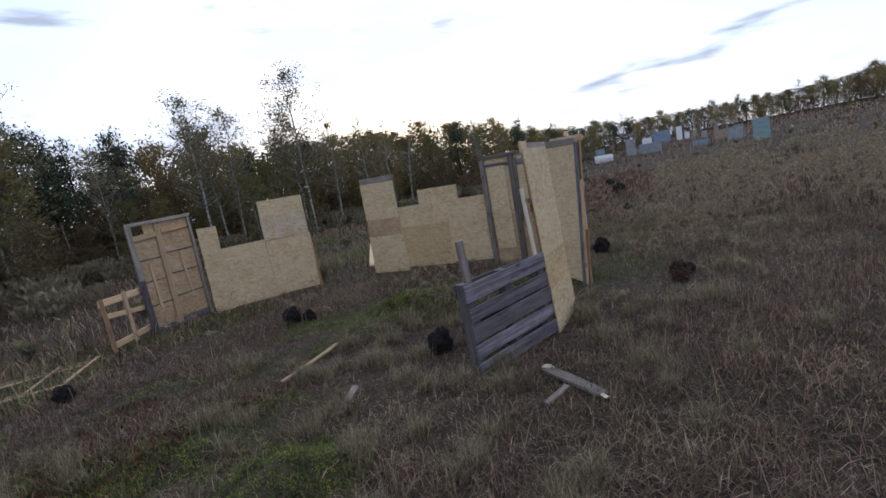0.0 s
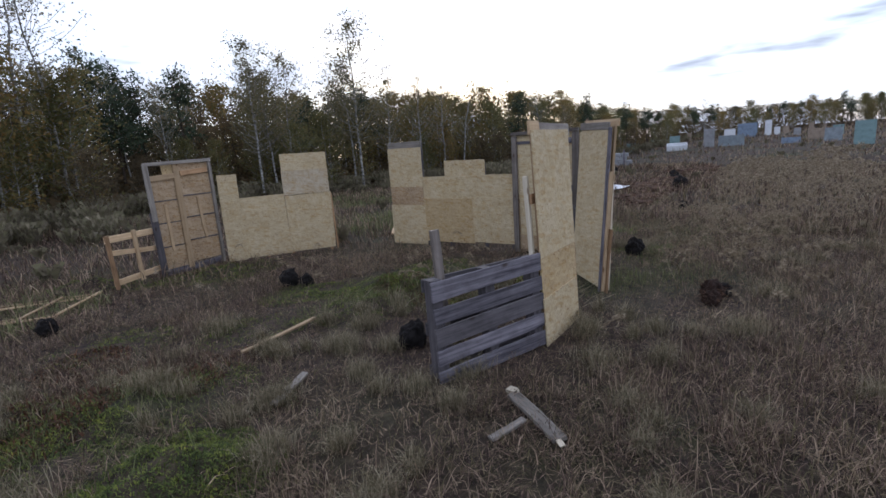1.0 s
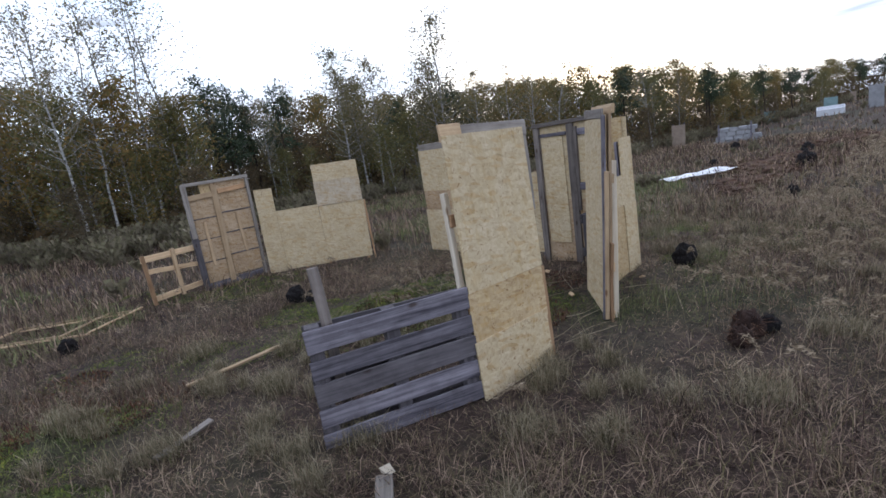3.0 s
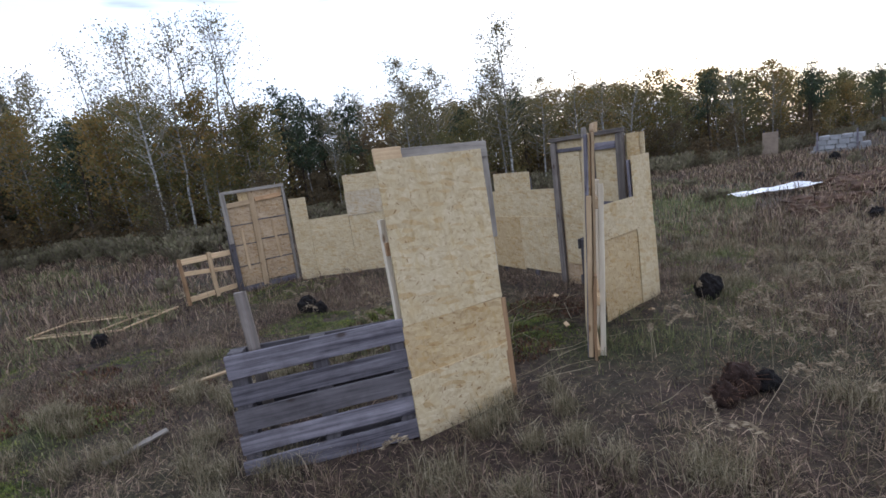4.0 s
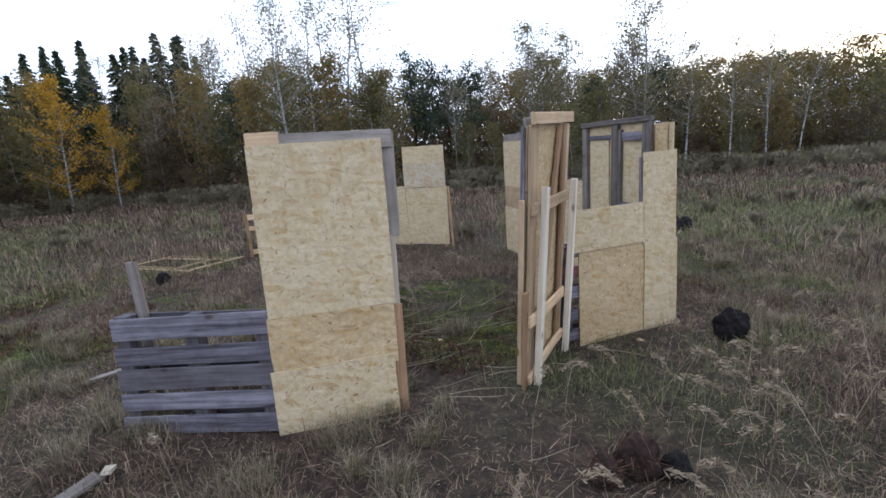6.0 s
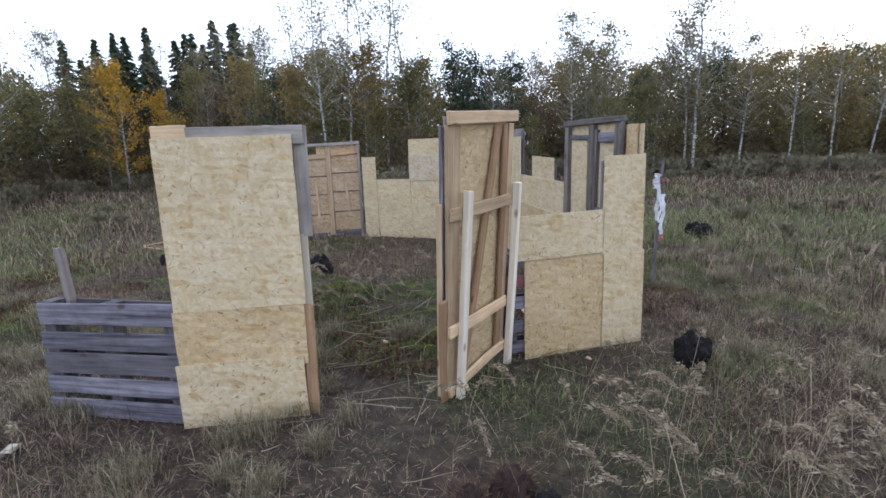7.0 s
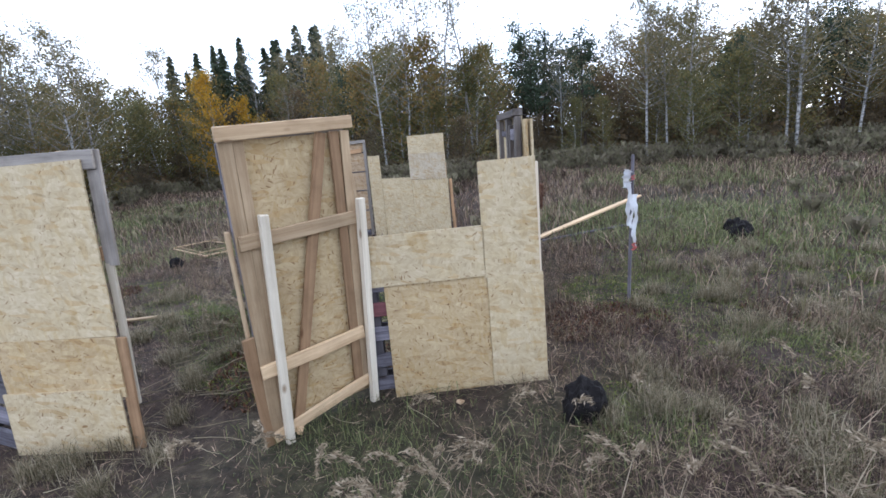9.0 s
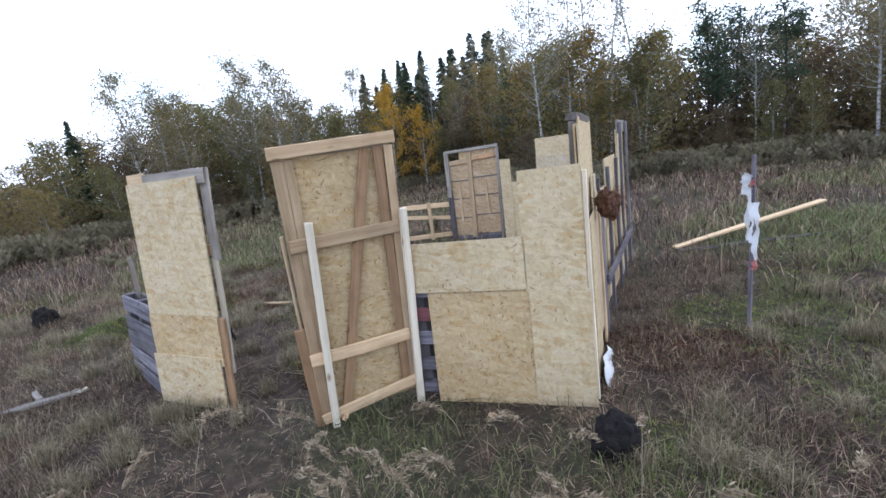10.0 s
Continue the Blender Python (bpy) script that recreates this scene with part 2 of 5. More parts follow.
def block(lx, ly, lz, soft=0.003, bow=0.0, rough=0.0):
    """A board centred on its origin, x long, with eased edges, a slight bow and uneven ends."""
    bm = bmesh.new()
    bmesh.ops.create_cube(bm, size=1)
    for v in bm.verts:
        v.co = (v.co.x * lx, v.co.y * ly, v.co.z * lz)
    if soft:
        bmesh.ops.bevel(bm, geom=list(bm.edges), offset=min(soft, 0.3 * min(lx, ly, lz)), segments=1, affect="EDGES", profile=0.5)
    if bow:
        along = [e for e in bm.edges if abs(e.verts[0].co.x - e.verts[1].co.x) > 0.5 * lx]
        bmesh.ops.subdivide_edges(bm, edges=along, cuts=5, use_grid_fill=False)
        for v in bm.verts:
            v.co.y += bow * (1 - (2 * v.co.x / lx) ** 2)
    if rough:
        for v in bm.verts:
            v.co += Vector(rng.normal(0, rough, 3))
    return bm


def plank(parent, x0, z0, x1, z1, y, wide, thick, mat, name="plank", label=""):
    """A board from (x0, z0) to (x1, z1) in its thing's upright plane."""
    lx = math.hypot(x1 - x0, z1 - z0)
    turn = math.atan2(z1 - z0, x1 - x0)
    m = Matrix.Translation(((x0 + x1) / 2, y, (z0 + z1) / 2)) @ Matrix.Rotation(-turn, 4, "Y")
    return part(name, block(lx, thick, wide, 0.004, bow=rng.normal(0, 0.004), rough=0.0012), mat, parent, label, m)


def sheet(parent, x0, x1, z0, z1, y, mat, label="", thick=0.012, skew=0.006):
    """A piece of strand board with slightly crooked cuts."""
    bm = bmesh.new()
    cx, cz = (x0 + x1) / 2, (z0 + z1) / 2
    n = 6
    ring = [(x0 + (x1 - x0) * i / n, z0) for i in range(n)] + [(x1, z0 + (z1 - z0) * i / n) for i in range(n)]
    ring += [(x1 - (x1 - x0) * i / n, z1) for i in range(n)] + [(x0, z1 - (z1 - z0) * i / n) for i in range(n)]
    d = rng.normal(0, skew, 4)
    pts = []
    for x, z in ring:
        u, w = (x - x0) / (x1 - x0), (z - z0) / (z1 - z0)
        pts.append((x - cx + d[0] * (1 - u) * w + d[1] * u * w + rng.normal(0, 0.0012), z - cz + d[2] * u * w + d[3] * (1 - u) * w + rng.normal(0, 0.0012)))
    front = [bm.verts.new((x, -thick / 2, z)) for x, z in pts]
    rear = [bm.verts.new((x, thick / 2, z)) for x, z in pts]
    bm.faces.new(front)
    bm.faces.new(rear[::-1])
    for i in range(len(pts)):
        j = (i + 1) % len(pts)
        bm.faces.new((front[j], front[i], rear[i], rear[j]))
    bmesh.ops.recalc_face_normals(bm, faces=list(bm.faces))
    return part("osb_sheet", bm, mat, parent, label, Matrix.Translation((cx, y, cz)))


def wall_pose(ax, ay, bx, by, lean=0.0, z=0.0):
    return pose(ax, ay, z, 0, 0, math.degrees(math.atan2(by - ay, bx - ax))) @ pose(0, 0, 0, lean)


# ---- the ground ----
class Field:
    """Smooth random values over the plan."""

    def __init__(self, seed, step):
        self.grid, self.step = np.random.default_rng(seed).random((256, 256)), step

    def __call__(self, x, y):
        u, v = np.asarray(x) / self.step + 1000.0, np.asarray(y) / self.step + 1000.0
        i, j = np.floor(u).astype(int), np.floor(v).astype(int)
        s, t = u - i, v - j
        s, t = s * s * (3 - 2 * s), t * t * (3 - 2 * t)
        g = lambda a, b: self.grid[a % 256, b % 256]
        return (g(i, j) * (1 - s) + g(i + 1, j) * s) * (1 - t) + (g(i, j + 1) * (1 - s) + g(i + 1, j + 1) * s) * t


hump_a, hump_b, clump_a, clump_b, lumps = Field(1, 0.6), Field(2, 2.3), Field(3, 0.45), Field(4, 1.9), Field(8, 0.16)
MOUNDS = [(0.6, 3.15, 0.55, 0.16), (-0.8, 4.5, 0.6, 0.15), (0.3, 4.35, 0.7, 0.12), (2.4, 5.4, 0.55, 0.17), (3.0, 6.05, 0.6, 0.15), (3.3, 6.4, 0.5, 0.13), (3.75, 4.85, 0.4, 0.09), (4.15, 4.72, 0.45, 0.08), (-0.9, 9.2, 0.6, 0.16), (1.0, 8.95, 0.7, 0.12), (-1.2, 3.0, 0.8, 0.12)]


def ground_z(x, y):
    far = np.clip((np.hypot(np.asarray(x) - 4, np.asarray(y) - 4) - 9) / 20, 0, 1)
    d = np.hypot(np.asarray(x) - 4, np.asarray(y) - 1)
    side = np.clip((np.degrees(np.arctan2(np.asarray(x) - 4, np.asarray(y) - 1)) - 36) / 16, 0, 1) * np.clip((100 - np.degrees(np.arctan2(np.asarray(x) - 4, np.asarray(y) - 1))) / 20, 0, 1)
    rise = 0.022 * np.clip(d - 26, 0, 110) * side
    mound = 0.0
    for cx, cy, s, h in MOUNDS:
        mound = mound + h * np.exp(-((((np.asarray(x) - cx) / 1.25) ** 2 + (np.asarray(y) - cy) ** 2) / (0.62 * s) ** 2)) * (0.35 + 1.3 * lumps(x, y))
    return rise + mound + (hump_a(x, y) - 0.5) * 0.05 + (hump_b(x, y) - 0.5) * (0.06 + 0.25 * far) - 0.005


def axis(lo, hi, step):
    core = np.arange(lo, hi + step, step)
    grow = np.cumsum(np.geomspace(step, 420, 44))
    return np.concatenate([lo - grow[::-1], core, hi + grow])


def make_ground():
    xs, ys = axis(-16, 26, 0.1), axis(-6, 30, 0.1)
    gx, gy = np.meshgrid(xs, ys)
    z = ground_z(gx, gy)
    v = np.stack([gx.ravel(), gy.ravel(), z.ravel()], 1)
    k = np.arange(len(xs) * len(ys)).reshape(len(ys), len(xs))
    f = np.stack([k[:-1, :-1].ravel(), k[:-1, 1:].ravel(), k[1:, 1:].ravel(), k[1:, :-1].ravel()], 1)
    m, nt, shader = material("field_soil", 0.95)
    geo = nt.nodes.new("ShaderNodeNewGeometry")
    big = node(nt, "ShaderNodeTexNoise", [(geo.outputs["Position"], "Vector")], Scale=0.35, Detail=6.0, Roughness=0.6)
    fine = node(nt, "ShaderNodeTexNoise", [(geo.outputs["Position"], "Vector")], Scale=9.0, Detail=8.0, Roughness=0.7)
    litter = ramp(nt, fine.outputs["Fac"], [(0.3, (0.012, 0.009, 0.008)), (0.52, (0.050, 0.033, 0.025)), (0.75, (0.13, 0.092, 0.066))])
    green = ramp(nt, fine.outputs["Fac"], [(0.3, (0.014, 0.018, 0.008)), (0.7, (0.065, 0.075, 0.03))])
    where = ramp(nt, big.outputs["Fac"], [(0.45, (0, 0, 0)), (0.66, (0.75, 0.75, 0.75))])
    nt.links.new(mix(nt, where, litter, green), shader.inputs["Base Color"])
    bump(nt, shader, fine.outputs["Fac"], 0.9, 0.05)
    tagged(new("ground", mesh_of("ground", v, f, m, True)), "rough autumn field of brown litter and moss", "ground", kind="structure")


make_ground()


def lump(size, seed, squash=0.75, rough=0.35, detail=4):
    bm = bmesh.new()
    bmesh.ops.create_icosphere(bm, subdivisions=detail, radius=1.0)
    shift = Vector((seed * 3.7, seed * 1.9, seed * 5.1))
    for v in bm.verts:
        d = v.co.normalized()
        r = 1 + rough * noise.noise(d * 1.7 + shift) + rough * 0.6 * noise.noise(d * 4.1 + shift) + rough * 0.18 * noise.noise(d * 9 + shift)
        v.co = Vector((d.x * r, d.y * r, d.z * r * squash)) * size
    return bm


def roots(size, seed, count, mat):
    """Loose roots and straws that stick out of a clod."""
    r = np.random.default_rng(seed)
    v, f = [], []
    for i in range(count):
        a, e = r.uniform(0, 6.3), r.uniform(0.1, 1.3)
        d = np.array([math.cos(a) * math.cos(e), math.sin(a) * math.cos(e), math.sin(e)])
        side = np.cross(d, r.normal(0, 1, 3))
        side /= np.linalg.norm(side) + 1e-6
        p0, p1 = d * size * 0.7, d * size * r.uniform(0.95, 1.35) * np.array([1, 1, 0.8]) + r.normal(0, 0.22, 3) * size
        k = len(v)
        w = 0.0022
        v += [p0 - side * w, p0 + side * w, p1 + side * w * 0.3, p1 - side * w * 0.3]
        f.append((k, k + 1, k + 2, k + 3))
    return mesh_of("root_tangle", v, f, mat)



ROOTY = leafy("peat_roots", [(0.0, (0.045, 0.022, 0.014)), (0.6, (0.10, 0.05, 0.03)), (1.0, (0.22, 0.14, 0.08))], 1.0, 0.2)


# ---- the strand-board shelters ----
def tall_panel():
    t = thing("barricade_panel", wall_pose(3.487, 3.515, 4.180, 3.907, -2.8), "tall strand-board barricade with grey planks nailed behind its top", "barricade", "strand-board barricades")
    sheet(t, 0.012, 0.835, 0.782, 1.872, 0.0, OSB_PALE)
    sheet(t, 0.0, 0.815, 0.372, 0.780, -0.001, OSB_TAN, "browner strand board below the seam")
    sheet(t, -0.012, 0.792, 0.0, 0.430, -0.014, OSB_PALE, "paler strip of strand board at the foot")
    plank(t, 0.20, 1.872, 0.905, 1.868, 0.022, 0.115, 0.024, WOOD_SILVER, label="weathered grey plank")
    plank(t, 0.015, 1.885, 0.215, 1.888, 0.022, 0.115, 0.024, WOOD_NEW)
    plank(t, 0.685, 1.80, 0.688, 1.93, 0.046, 0.06, 0.02, WOOD_NEW)
    plank(t, 0.868, 1.22, 0.880, 1.925, 0.048, 0.085, 0.024, WOOD_SILVER, label="weathered grey plank")
    plank(t, 0.838, 0.30, 0.85, 1.24, 0.046, 0.05, 0.022, WOOD_PALE)
    plank(t, 0.822, 0.0, 0.840, 0.765, 0.018, 0.07, 0.022, WOOD_BROWN)
    plank(t, 0.03, 0.0, 0.02, 1.495, 0.085, 0.042, 0.042, WOOD_PALE, "stake")
    plank(t, 0.10, 0.02, 0.10, 1.86, 0.03, 0.07, 0.024, WOOD_BROWN)
    plank(t, 0.0, 0.62, 0.83, 0.62, 0.044, 0.09, 0.022, WOOD_BROWN)
    plank(t, 0.0, 1.30, 0.83, 1.30, 0.044, 0.09, 0.022, WOOD_BROWN)


def door_panel():
    t = thing("door_barricade", wall_pose(4.995, 4.405, 5.211, 5.108, 3.5) @ pose(0, 0, 0, 0, -1.7), "strand-board panel framed with raw planks like a plank door", "barricade", "strand-board barricades")
    sheet(t, 0.005, 0.755, 0.06, 1.885, 0.022, OSB_TAN)
    y = -0.008
    plank(t, 0.010, 0.06, 0.022, 1.89, y, 0.075, 0.024, WOOD_NEW)
    plank(t, 0.065, 0.08, 0.092, 1.89, y, 0.06, 0.024, WOOD_NEW)
    plank(t, 0.150, 0.07, 0.585, 1.89, y, 0.068, 0.022, WOOD_BROWN, label="slanting brace plank")
    plank(t, 0.615, 0.14, 0.668, 1.89, y, 0.062, 0.024, WOOD_BROWN)
    plank(t, 0.672, 0.16, 0.742, 1.89, y, 0.06, 0.024, WOOD_NEW)
    y = -0.033
    plank(t, -0.03, 1.930, 0.79, 1.940, y, 0.078, 0.026, WOOD_NEW, "cross_plank")
    plank(t, -0.006, 1.328, 0.735, 1.340, y, 0.084, 0.026, WOOD_NEW, "cross_plank")
    plank(t, -0.028, 0.515, 0.690, 0.538, y, 0.086, 0.026, WOOD_NEW, "cross_plank")
    plank(t, -0.028, 0.050, 0.700, 0.165, y, 0.075, 0.026, WOOD_NEW, "cross_plank")
    plank(t, 0.050, -0.06, 0.138, 1.476, -0.072, 0.052, 0.048, WOOD_PALE, "stake", "pale sawn stake")
    plank(t, 0.685, -0.06, 0.765, 1.462, -0.072, 0.052, 0.048, WOOD_PALE, "stake", "pale sawn stake")
    plank(t, -0.045, 0.0, -0.060, 0.755, -0.010, 0.07, 0.024, WOOD_BROWN)
    # the far side: a clean sheet with a grey plank over it and a grey post at its edge
    sheet(t, 0.035, 0.765, 0.05, 1.86, 0.046, OSB_PALE)
    plank(t, 0.03, 1.895, 0.76, 1.905, 0.046, 0.085, 0.024, WOOD_SILVER, label="weathered grey plank")
    plank(t, 0.0, 0.0, 0.012, 1.88, 0.044, 0.045, 0.03, WOOD_GREY, "post", "weathered grey post")
    plank(t, -0.048, 0.02, -0.046, 1.40, 0.03, 0.022, 0.04, WOOD_NEW)


def pallet(parent, x0, x1, rows, wides, mats, depth=0.13, y=0.0, drop=0.0):
    """A wooden pallet on its edge, with its deck boards facing out."""
    for z, wide, mat in zip(rows, wides, mats):
        plank(parent, x0 + rng.normal(0, 0.006), z - drop + rng.normal(0, 0.004), x1 + rng.normal(0, 0.006), z + rng.normal(0, 0.004), y, wide, 0.022, mat, "deck_board")
    for x in (x0 + 0.06, (x0 + x1) / 2, x1 - 0.06):
        plank(parent, x, rows[0] - 0.05, x, rows[-1] + 0.05, y + depth / 2, 0.095, depth - 0.026, WOOD_DARK, "bearer")
    # back boards coloured dark to paint the shade seen between the deck boards
    for z in (rows[0], (rows[0] + rows[-1]) / 2, rows[-1]):
        plank(parent, x0, z, x1, z, y + depth, 0.10, 0.02, WOOD_DARK, "back_board")


def low_walls():
    t = thing("pallet_barricade", wall_pose(2.43, 3.36, 3.47, 3.515, -3.0), "grey weathered pallet standing on its long edge", "pallet")
    G, D = WOOD_GREY, WOOD_DARK
    pallet(t, -0.055, 1.065, [0.09, 0.25, 0.415, 0.575, 0.765], [0.125, 0.118, 0.145, 0.125, 0.15], [G, G, D, G, G], drop=0.035)
    s = thing("post", wall_pose(2.52, 3.53, 2.62, 3.54, 0), "grey split post standing behind the pallet", "post")
    plank(s, 0.035, -0.05, -0.03, 1.17, 0.0, 0.072, 0.035, WOOD_UMBER, "post_board")

    t = thing("corner_barricade", wall_pose(5.35, 5.10, 6.27, 5.83, -0.8), "two-step strand-board wall over an old pallet", "barricade", "strand-board barricades")
    sheet(t, -0.040, 0.765, 0.855, 1.212, -0.016, OSB_PALE)
    sheet(t, 0.055, 0.782, 0.02, 0.868, -0.003, OSB_TAN, "browner lower sheet of strand board")
    sheet(t, 0.758, 1.150, 0.836, 1.645, -0.016, OSB_PALE)
    sheet(t, 0.772, 1.172, 0.015, 0.842, -0.0165, OSB_PALE, skew=0.002)
    pallet(t, -0.10, 0.70, [0.13, 0.31, 0.50, 0.68, 0.86], [0.10] * 5, [G, G, G, WOOD_RED, G], 0.12, 0.022)
    plank(t, 0.80, 0.0, 0.80, 1.60, 0.03, 0.07, 0.03, WOOD_GREY)
    plank(t, 1.12, 0.0, 1.11, 1.63, 0.03, 0.07, 0.03, WOOD_NEW)
    plank(t, 0.40, 0.85, 0.40, 1.17, 0.02, 0.07, 0.03, WOOD_GREY)

    t = thing("framed_barricade", wall_pose(5.482, 6.915, 6.185, 5.820, 0), "tall strand-board wall on a dark weathered stud frame", "barricade", "strand-board barricades")
    for x, w in ((0.03, 0.085), (0.556, 0.10), (1.024, 0.10)):
        plank(t, x, 0.0, x + 0.01, 1.91, -0.01, w, 0.045, WOOD_UMBER, "stud")
    plank(t, 0.614, 0.750, 0.634, 1.860, 0.0, 0.05, 0.04, WOOD_UMBER, "stud")
    plank(t, -0.010, 1.945, 1.082, 1.940, -0.01, 0.05, 0.07, WOOD_UMBER, "top_rail")
    plank(t, 0.083, 1.800, 0.499, 1.795, 0.0, 0.045, 0.03, WOOD_GREY, "rail")
    plank(t, 0.666, 1.790, 0.967, 1.785, 0.0, 0.085, 0.03, WOOD_GREY, "rail")
    plank(t, 0.624, 1.080, 0.988, 1.060, 0.0, 0.10, 0.03, WOOD_GREY, "rail")
    sheet(t, 0.021, 1.040, 0.900, 1.930, 0.022, OSB_PALE)
    sheet(t, 0.021, 1.290, -0.020, 0.900, 0.022, OSB_ORANGE)
    sheet(t, 0.104, 0.442, 0.300, 1.765, 0.006, OSB_PALE)
    sheet(t, 1.097, 1.258, 0.100, 1.885, 0.022, OSB_TAN)
    # outside skin towards the open field
    sheet(t, 0.967, 1.300, 0.020, 1.880, 0.048, OSB_PALE)
    sheet(t, 0.520, 0.998, 0.050, 1.240, 0.062, OSB_PALE)
    sheet(t, 0.312, 0.499, 0.200, 1.500, 0.062, OSB_GREY)
    plank(t, 0.208, 0.000, 0.250, 1.250, 0.075, 0.09, 0.022, WOOD_NEW)
    plank(t, 0.052, 0.000, 0.104, 1.450, 0.075, 0.07, 0.022, WOOD_GREY)
    plank(t, 1.255, 0.020, 1.265, 1.600, 0.066, 0.03, 0.03, WOOD_PALE)

    k = thing("root_clod", wall_pose(5.482, 6.915, 6.185, 5.820, 0) @ pose(0.55, 0.17, 1.28, 0, 0, 0), "reddish brown root clod hooked on the wall", "clod")
    part("clod_body", lump(0.085, 31, 1.4, 0.35), ROOT_BROWN, k)
    tagged(part("root_tangle", roots(0.13, 33, 160, ROOTY), ROOTY, k), kind="stuff")

    t = thing("stepped_barricade", wall_pose(4.19, 9.36, 5.515, 6.90, 0), "long stepped wall of patched strand-board sheets", "barricade", "strand-board barricades")
    sheet(t, 0.02, 0.845, 1.135, 1.865, 0.0, OSB_PALE)
    sheet(t, 0.03, 0.835, 0.785, 1.135, 0.001, OSB_ORANGE, "dark brown patch of strand board")
    sheet(t, 0.005, 0.86, 0.02, 0.785, 0.0, OSB_PALE)
    plank(t, 0.02, 1.91, 0.845, 1.90, 0.02, 0.15, 0.024, WOOD_SILVER, label="weathered grey plank")
    sheet(t, 0.83, 2.77, 0.905, 1.318, 0.014, OSB_PALE)
    sheet(t, 1.345, 2.195, 1.31, 1.582, 0.028, OSB_PALE)
    sheet(t, 0.83, 1.935, 0.10, 0.908, 0.002, OSB_TAN, "browner sheet of strand board")
    sheet(t, 1.935, 2.735, 0.13, 0.922, 0.0, OSB_PALE)
    for x, z in ((0.06, 1.97), (0.80, 1.95), (1.40, 1.55), (2.15, 1.5), (2.70, 1.3)):
        plank(t, x, 0.0, x, z, 0.052, 0.08, 0.03, WOOD_GREY, "post")
    plank(t, 0.05, 0.5, 2.7, 0.5, 0.08, 0.09, 0.024, WOOD_GREY)

    t = thing("notched_barricade", wall_pose(1.10, 9.90, 3.065, 9.66, 0), "low strand-board wall with a raised tower at one end", "barricade", "strand-board barricades")
    sheet(t, 0.000, 0.335, 0.020, 1.612, -0.012, OSB_PALE)
    sheet(t, 0.330, 1.133, 0.040, 1.172, 0.0, OSB_PALE)
    sheet(t, 1.133, 1.972, 0.060, 1.150, 0.0, OSB_PALE)
    sheet(t, 1.118, 1.962, 1.152, 1.600, -0.012, OSB_GREY, "greyer sheet of strand board")
    sheet(t, 1.123, 1.962, 1.602, 1.912, -0.012, OSB_PALE)
    for x, z in ((0.05, 1.55), (0.7, 1.1), (1.15, 1.8), (1.89, 1.42)):
        plank(t, x, 0.0, x + 0.02, z, 0.025, 0.06, 0.03, WOOD_BROWN, "post")
    plank(t, 2.019, 0.000, 1.983, 1.140, 0.06, 0.03, 0.05, WOOD_BROWN, "stake")

    t = thing("studded_barricade", wall_pose(0.11, 9.365, 1.07, 9.93, -1.0), "tall panel of brown strand board in a grey plank frame", "barricade", "strand-board barricades")
    for z0, z1 in ((0.12, 0.50), (0.505, 0.90), (0.905, 1.27), (1.275, 1.64)):
        sheet(t, 0.0, 0.50, z0, z1, 0.02, OSB_ORANGE)
        sheet(t, 0.505, 1.05, z0 + 0.05, z1 + 0.05, 0.02, OSB_ORANGE)
    sheet(t, 0.25, 0.50, 1.645, 1.86, 0.02, OSB_TAN)
    sheet(t, 0.505, 1.05, 1.695, 1.87, 0.02, OSB_ORANGE)
    plank(t, -0.02, 0.0, -0.03, 1.10, -0.012, 0.105, 0.035, WOOD_DARK, "post")
    plank(t, -0.025, 0.95, -0.03, 1.88, -0.035, 0.085, 0.03, WOOD_SILVER, "post")
    plank(t, 1.045, 0.05, 1.065, 1.89, -0.005, 0.05, 0.05, WOOD_SILVER, "post")
    plank(t, 0.44, 0.08, 0.465, 1.90, -0.01, 0.10, 0.03, WOOD_NEW, "post")
    plank(t, -0.06, 1.872, 1.09, 1.905, -0.03, 0.055, 0.035, WOOD_SILVER, "top_rail")
    plank(t, 0.0, 1.64, 0.42, 1.67, -0.012, 0.09, 0.025, WOOD_NEW, "rail")
    plank(t, 0.52, 1.70, 1.0, 1.735, -0.012, 0.08, 0.025, WOOD_BROWN, "rail")
    plank(t, 0.20, 0.42, 0.19, 1.20, 0.002, 0.045, 0.022, WOOD_NEW, "batten")
    plank(t, 0.80, 0.55, 0.76, 1.28, 0.002, 0.045, 0.022, WOOD_NEW, "batten")
    # thin dark strips painting the shadow lines in the gaps between sheet rows
    for z in (0.50, 0.90, 1.27, 1.64):
        plank(t, 0.0, z, 0.50, z + 0.004, 0.012, 0.020, 0.014, WOOD_DARK, "batten")
        plank(t, 0.51, z + 0.05, 1.04, z + 0.056, 0.012, 0.020, 0.014, WOOD_DARK, "batten")
    plank(t, 0.03, 0.07, 1.0, 0.10, 0.0, 0.10, 0.025, WOOD_GREY, "rail")


tall_panel()
door_panel()
low_walls()


